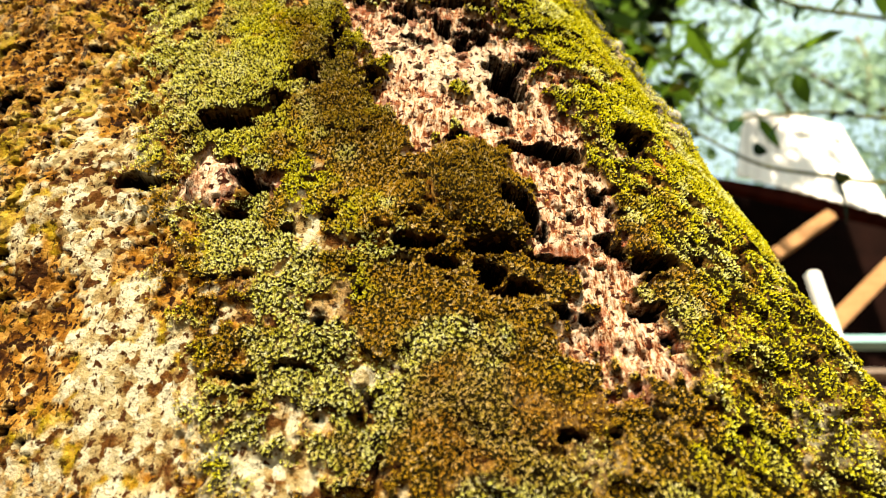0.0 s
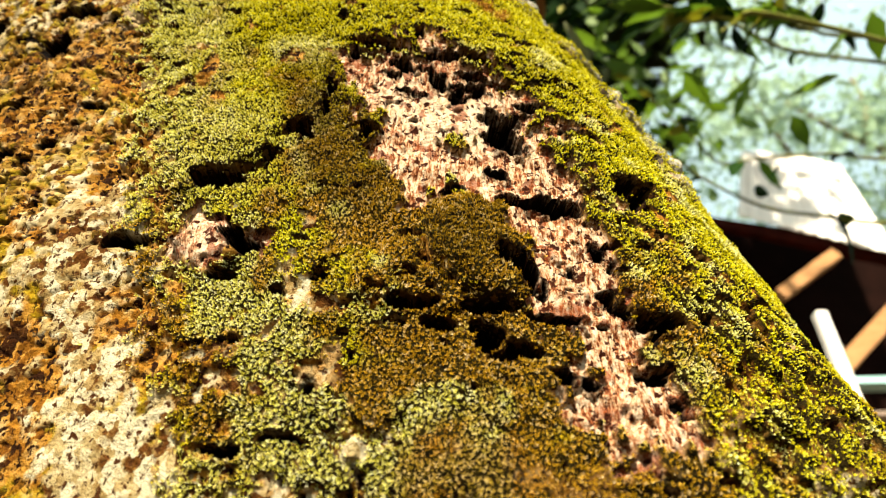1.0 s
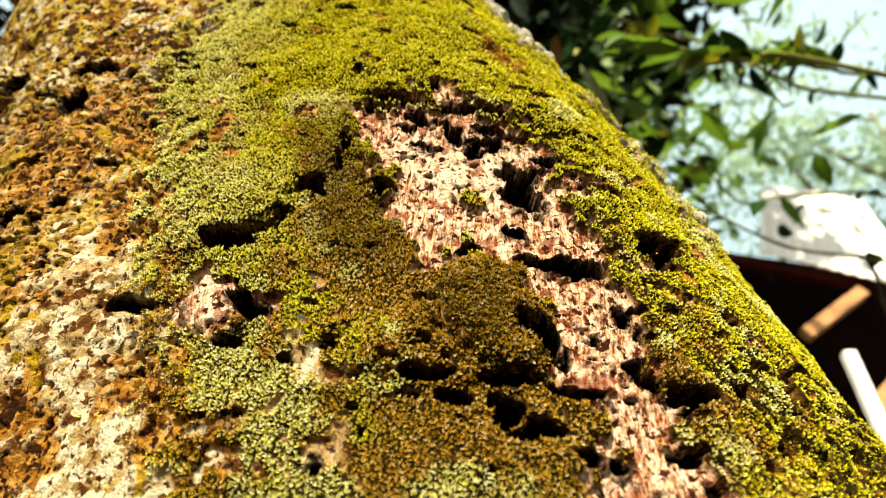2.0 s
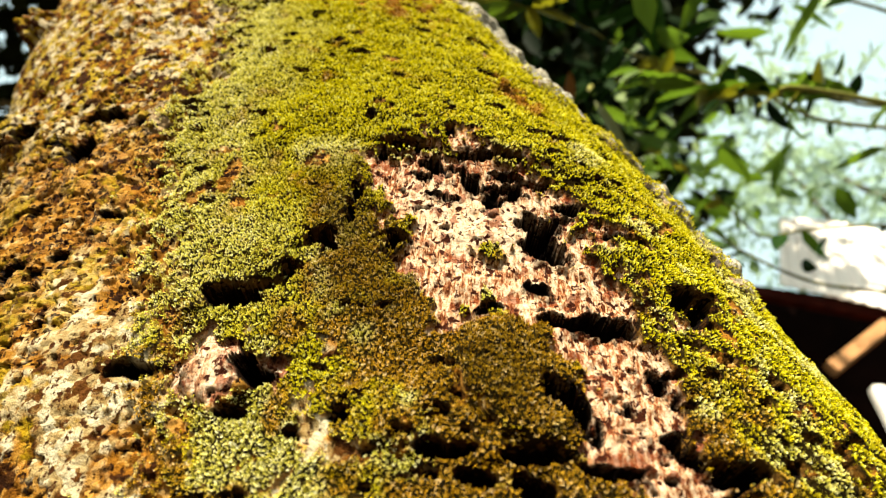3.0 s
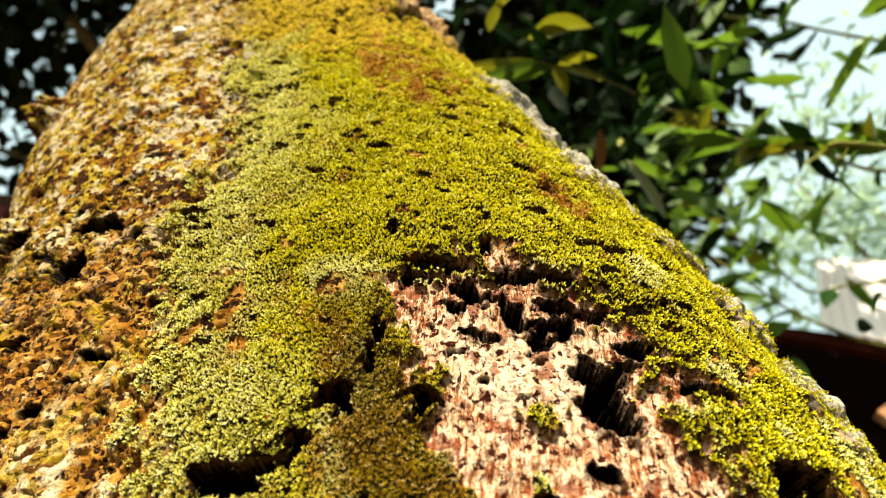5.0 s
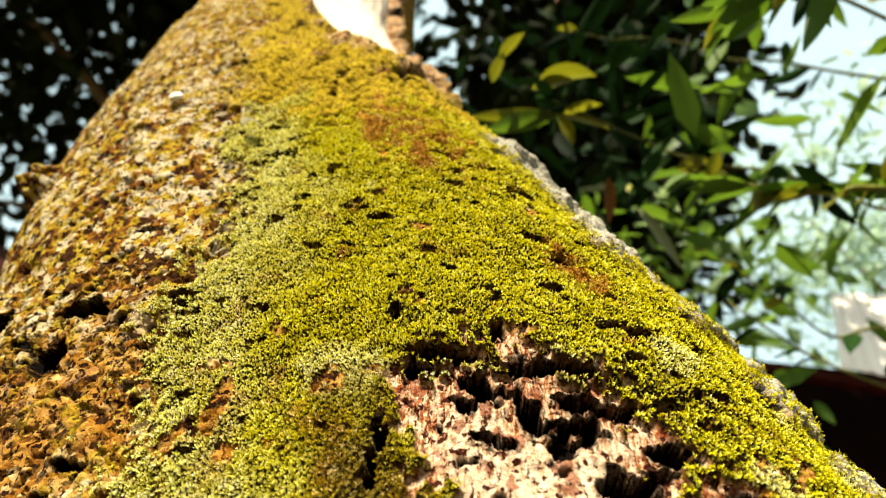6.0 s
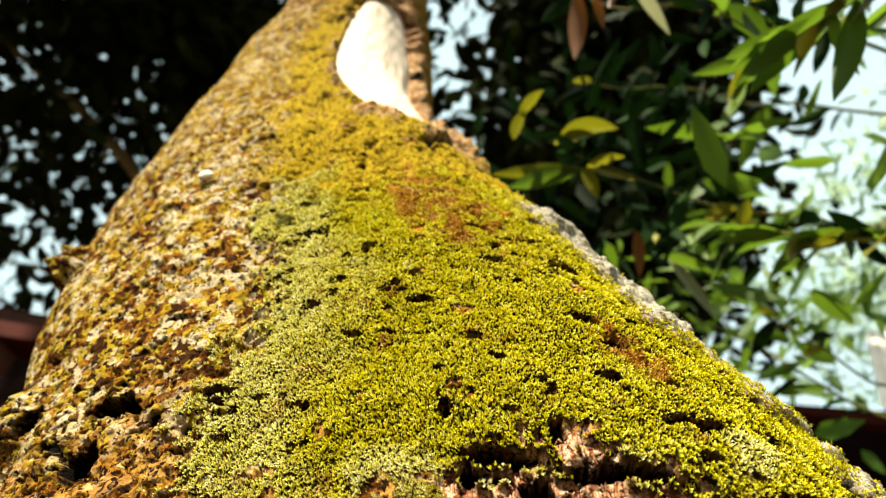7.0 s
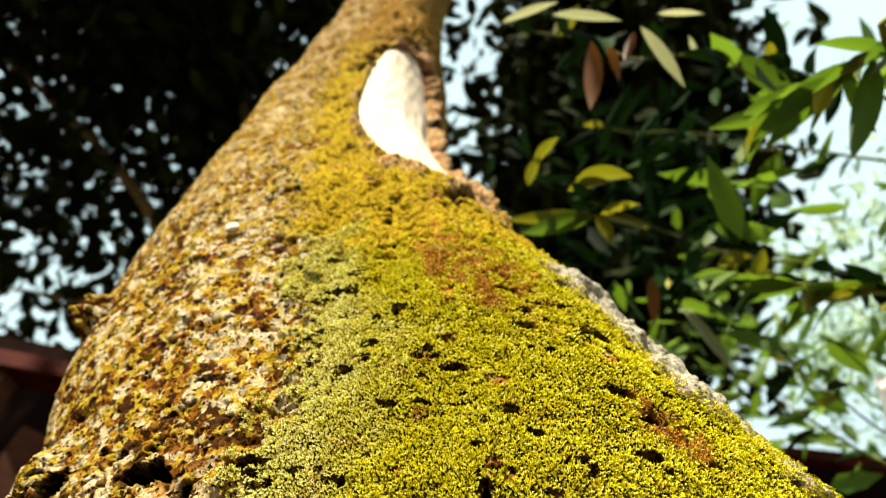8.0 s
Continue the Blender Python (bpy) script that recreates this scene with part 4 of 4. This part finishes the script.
    for me, at, turn, size in ((young, (-0.03, 0.58, 1.81), 80, 0.55), (young, (-0.01, 0.54, 1.83), 60, 0.6), (young, (0.05, 0.60, 1.80), 25, 0.75), (young, (0.07, 0.58, 1.81), 15, 0.95),
                               (blade, (0.10, 0.65, 1.77), 189, 1.0), (blade, (0.10, 0.65, 1.77), 199, 0.85), (soft, (0.10, 0.65, 1.77), 198, 0.75), (blade, (0.10, 0.65, 1.77), -4, 0.6), (young, (0.10, 0.65, 1.77), -50, 0.6), (young, (0.11, 0.66, 1.78), 30, 0.7),
                               (dry, (0.13, 0.33, 1.91), -80, 0.75), (dry, (0.16, 0.34, 1.90), -60, 0.4), (dry, (0.21, 0.32, 1.89), -100, 0.35), (dry, (0.19, 0.76, 1.68), -75, 0.5),
                               (pale, (0.06, 0.27, 1.93), 5, 0.8), (pale, (0.22, 0.31, 1.88), -45, 0.85), (pale, (0.25, 0.29, 1.87), 10, 0.5), (pale, (0.24, 0.80, 1.62), -42, 0.9), (pale, (-0.04, 0.27, 1.94), 30, 0.7)):
        ob = new("leaf", me)
        ob.parent = t
        along = across * math.cos(radians(turn)) + over * math.sin(radians(turn))
        ob.matrix_basis = Matrix.Translation(at) @ along.to_track_quat("Y", "Z").to_matrix().to_4x4() @ pose(0, 0, 0, 0, 25, 0) @ Matrix.Scale(size, 4)
    leaf_cloud("foliage", [((0.28, 0.95, 2.45), (0.30, 0.30, 0.35), 170)], 0.12, 0.04, M_LEAF, t, 23, "small leaves coloured as in shade", 0.2, bunch=8)
    leaf_cloud("foliage", [((0.70, 0.64, 2.18), (0.28, 0.14, 0.14), 46), ((0.74, 1.00, 1.91), (0.18, 0.15, 0.12), 30)], 0.17, 0.055, M_LEAF_LIT, t, 25, "green leaves coloured as in sun", 0.2, bunch=8)
    # a leafy twig that crosses the bright gap, and a paler bough above it
    for run, n, mats in (([(1.9, 1.3, 1.9), (0.71, 0.77, 1.55), (0.59, 0.77, 1.56), (0.48, 0.78, 1.62), (0.34, 0.77, 1.68)], 34, (soft, soft, young, shapes[1])),
                         ([(1.9, 1.25, 2.3), (0.60, 0.34, 1.60), (0.50, 0.33, 1.58), (0.44, 0.36, 1.59), (0.36, 0.44, 1.64)], 26, (soft, young, soft, soft))):
        limb("branch", run, 0.007, 0.0022, M_YOUNG_TWIG, t, 7)
        pts = [Vector(p) for p in run]
        for k in range(n):
            f = 1.0 + 3.0 * (k + rng.random()) / n
            i = min(int(f), 3)
            along = (pts[i + 1] - pts[i]).normalized()
            way = along * 0.8 + Vector((rng.gauss(0, 0.35), rng.gauss(0, 0.45), rng.gauss(0.0, 0.55)))
            ob = new("leaf", mats[k % len(mats)])
            ob.parent = t
            ob.matrix_basis = Matrix.Translation(pts[i].lerp(pts[i + 1], f - i)) @ way.to_track_quat("Y", "Z").to_matrix().to_4x4() @ pose(0, 0, 0, 0, rng.uniform(-50, 50), 0) @ Matrix.Scale(rng.uniform(0.40, 0.72), 4)
    leaf_cloud("foliage", [((1.42, 1.50, 3.06), (0.24, 0.26, 0.22), 120), ((1.46, 2.15, 2.95), (0.26, 0.22, 0.18), 130), ((1.75, 1.75, 2.75), (0.25, 0.3, 0.25), 80)], 0.085, 0.026, M_AIRY, t, 27, "thin pale green leaves", 0.1, bunch=10)
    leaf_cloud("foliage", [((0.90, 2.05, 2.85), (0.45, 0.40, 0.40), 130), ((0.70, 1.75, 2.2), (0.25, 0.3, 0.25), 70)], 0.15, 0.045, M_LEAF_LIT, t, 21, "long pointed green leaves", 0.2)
    return t


build_sapling()


# ---- the hut behind ----
def build_hut():
    h = thing("hut", "small timber hut with a pale sheet-metal roof and open porch", "house")
    # steep roof slope of ribbed sheets, facing the garden
    bm = bmesh.new()
    rows = []
    for j in range(37):
        f = j / 36
        rib = 0.018 if j % 3 == 0 else 0.0
        bot, top = Vector((2.30 + 1.12 * f, 4.10 - rib, 3.70 - 0.44 * f)), Vector((2.74 + 0.84 * f, 4.42 - rib, 4.76 - 0.12 * f - 0.12 * f ** 3))
        back = Vector((0, 0.012, -0.004))
        rows.append([bm.verts.new(p) for p in (bot, top, bot + back, top + back)])
    for p, q in zip(rows, rows[1:]):
        bm.faces.new((p[0], q[0], q[1], p[1]))
        bm.faces.new((q[2], p[2], p[3], q[3]))
        bm.faces.new((p[2], q[2], q[0], p[0]))
        bm.faces.new((p[1], q[1], q[3], p[3]))
    part("roof", bm, M_ROOF, h, "pale sunlit ribbed metal roof")
    beam("eave_beam", (1.6, 4.2, 3.86), (4.6, 4.2, 2.90), 0.08, 0.09, M_RED, h, "dark red-brown eave beam")
    beam("rafter", (2.42, 4.15, 2.92), (2.98, 4.15, 3.30), 0.10, 0.10, M_TAN, h, "tan rafter")
    beam("brace", (2.68, 4.2, 2.32), (3.5, 4.2, 3.0), 0.09, 0.12, M_TAN, h, "tan diagonal brace")
    beam("post", (2.63, 4.12, 0.0), (2.65, 4.12, 2.75), 0.08, 0.08, M_WHITE, h, "white painted post")
    beam("post", (4.6, 4.12, 0.0), (4.6, 4.12, 2.75), 0.11, 0.11, M_WHITE, h, "white painted post")
    beam("rail_board", (2.66, 4.22, 2.22), (4.7, 4.22, 2.22), 0.16, 0.05, M_TEAL, h, "pale teal board")
    for k in range(14):
        z = 0.12 + k * 0.145
        beam("plank", (2.7, 4.28, z), (4.7, 4.28, z), 0.135, 0.03, M_PLANK, h)
    beam("back_wall", (3.6, 5.0, 0.0), (3.6, 5.0, 4.1), 3.2, 0.08, M_DARK, h, "inner wall, coloured black for shade")
    beam("ceiling_board", (1.8, 5.2, 3.72), (4.8, 5.2, 3.0), 0.04, 2.0, M_DARK, h, "porch ceiling, coloured black for shade")
    return h


build_hut()


def build_shed():
    s = thing("shed", "dark shed with red-brown painted beams and boards", "shed")
    beam("beam", (-4.4, 1.1, 2.86), (-1.9, 2.35, 3.02), 0.16, 0.12, M_RED, s, "red-brown beam")
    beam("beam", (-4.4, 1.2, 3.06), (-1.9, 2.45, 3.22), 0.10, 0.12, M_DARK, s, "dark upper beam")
    beam("board", (-2.95, 2.25, 2.0), (-2.78, 2.1, 2.72), 0.16, 0.04, M_BROWN, s, "brown upright board")
    beam("post", (-2.98, 1.86, 0.0), (-2.98, 1.86, 2.95), 0.14, 0.14, M_BROWN, s, "brown post")
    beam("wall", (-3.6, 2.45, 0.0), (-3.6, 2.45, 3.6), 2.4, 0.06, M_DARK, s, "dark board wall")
    return s


build_shed()
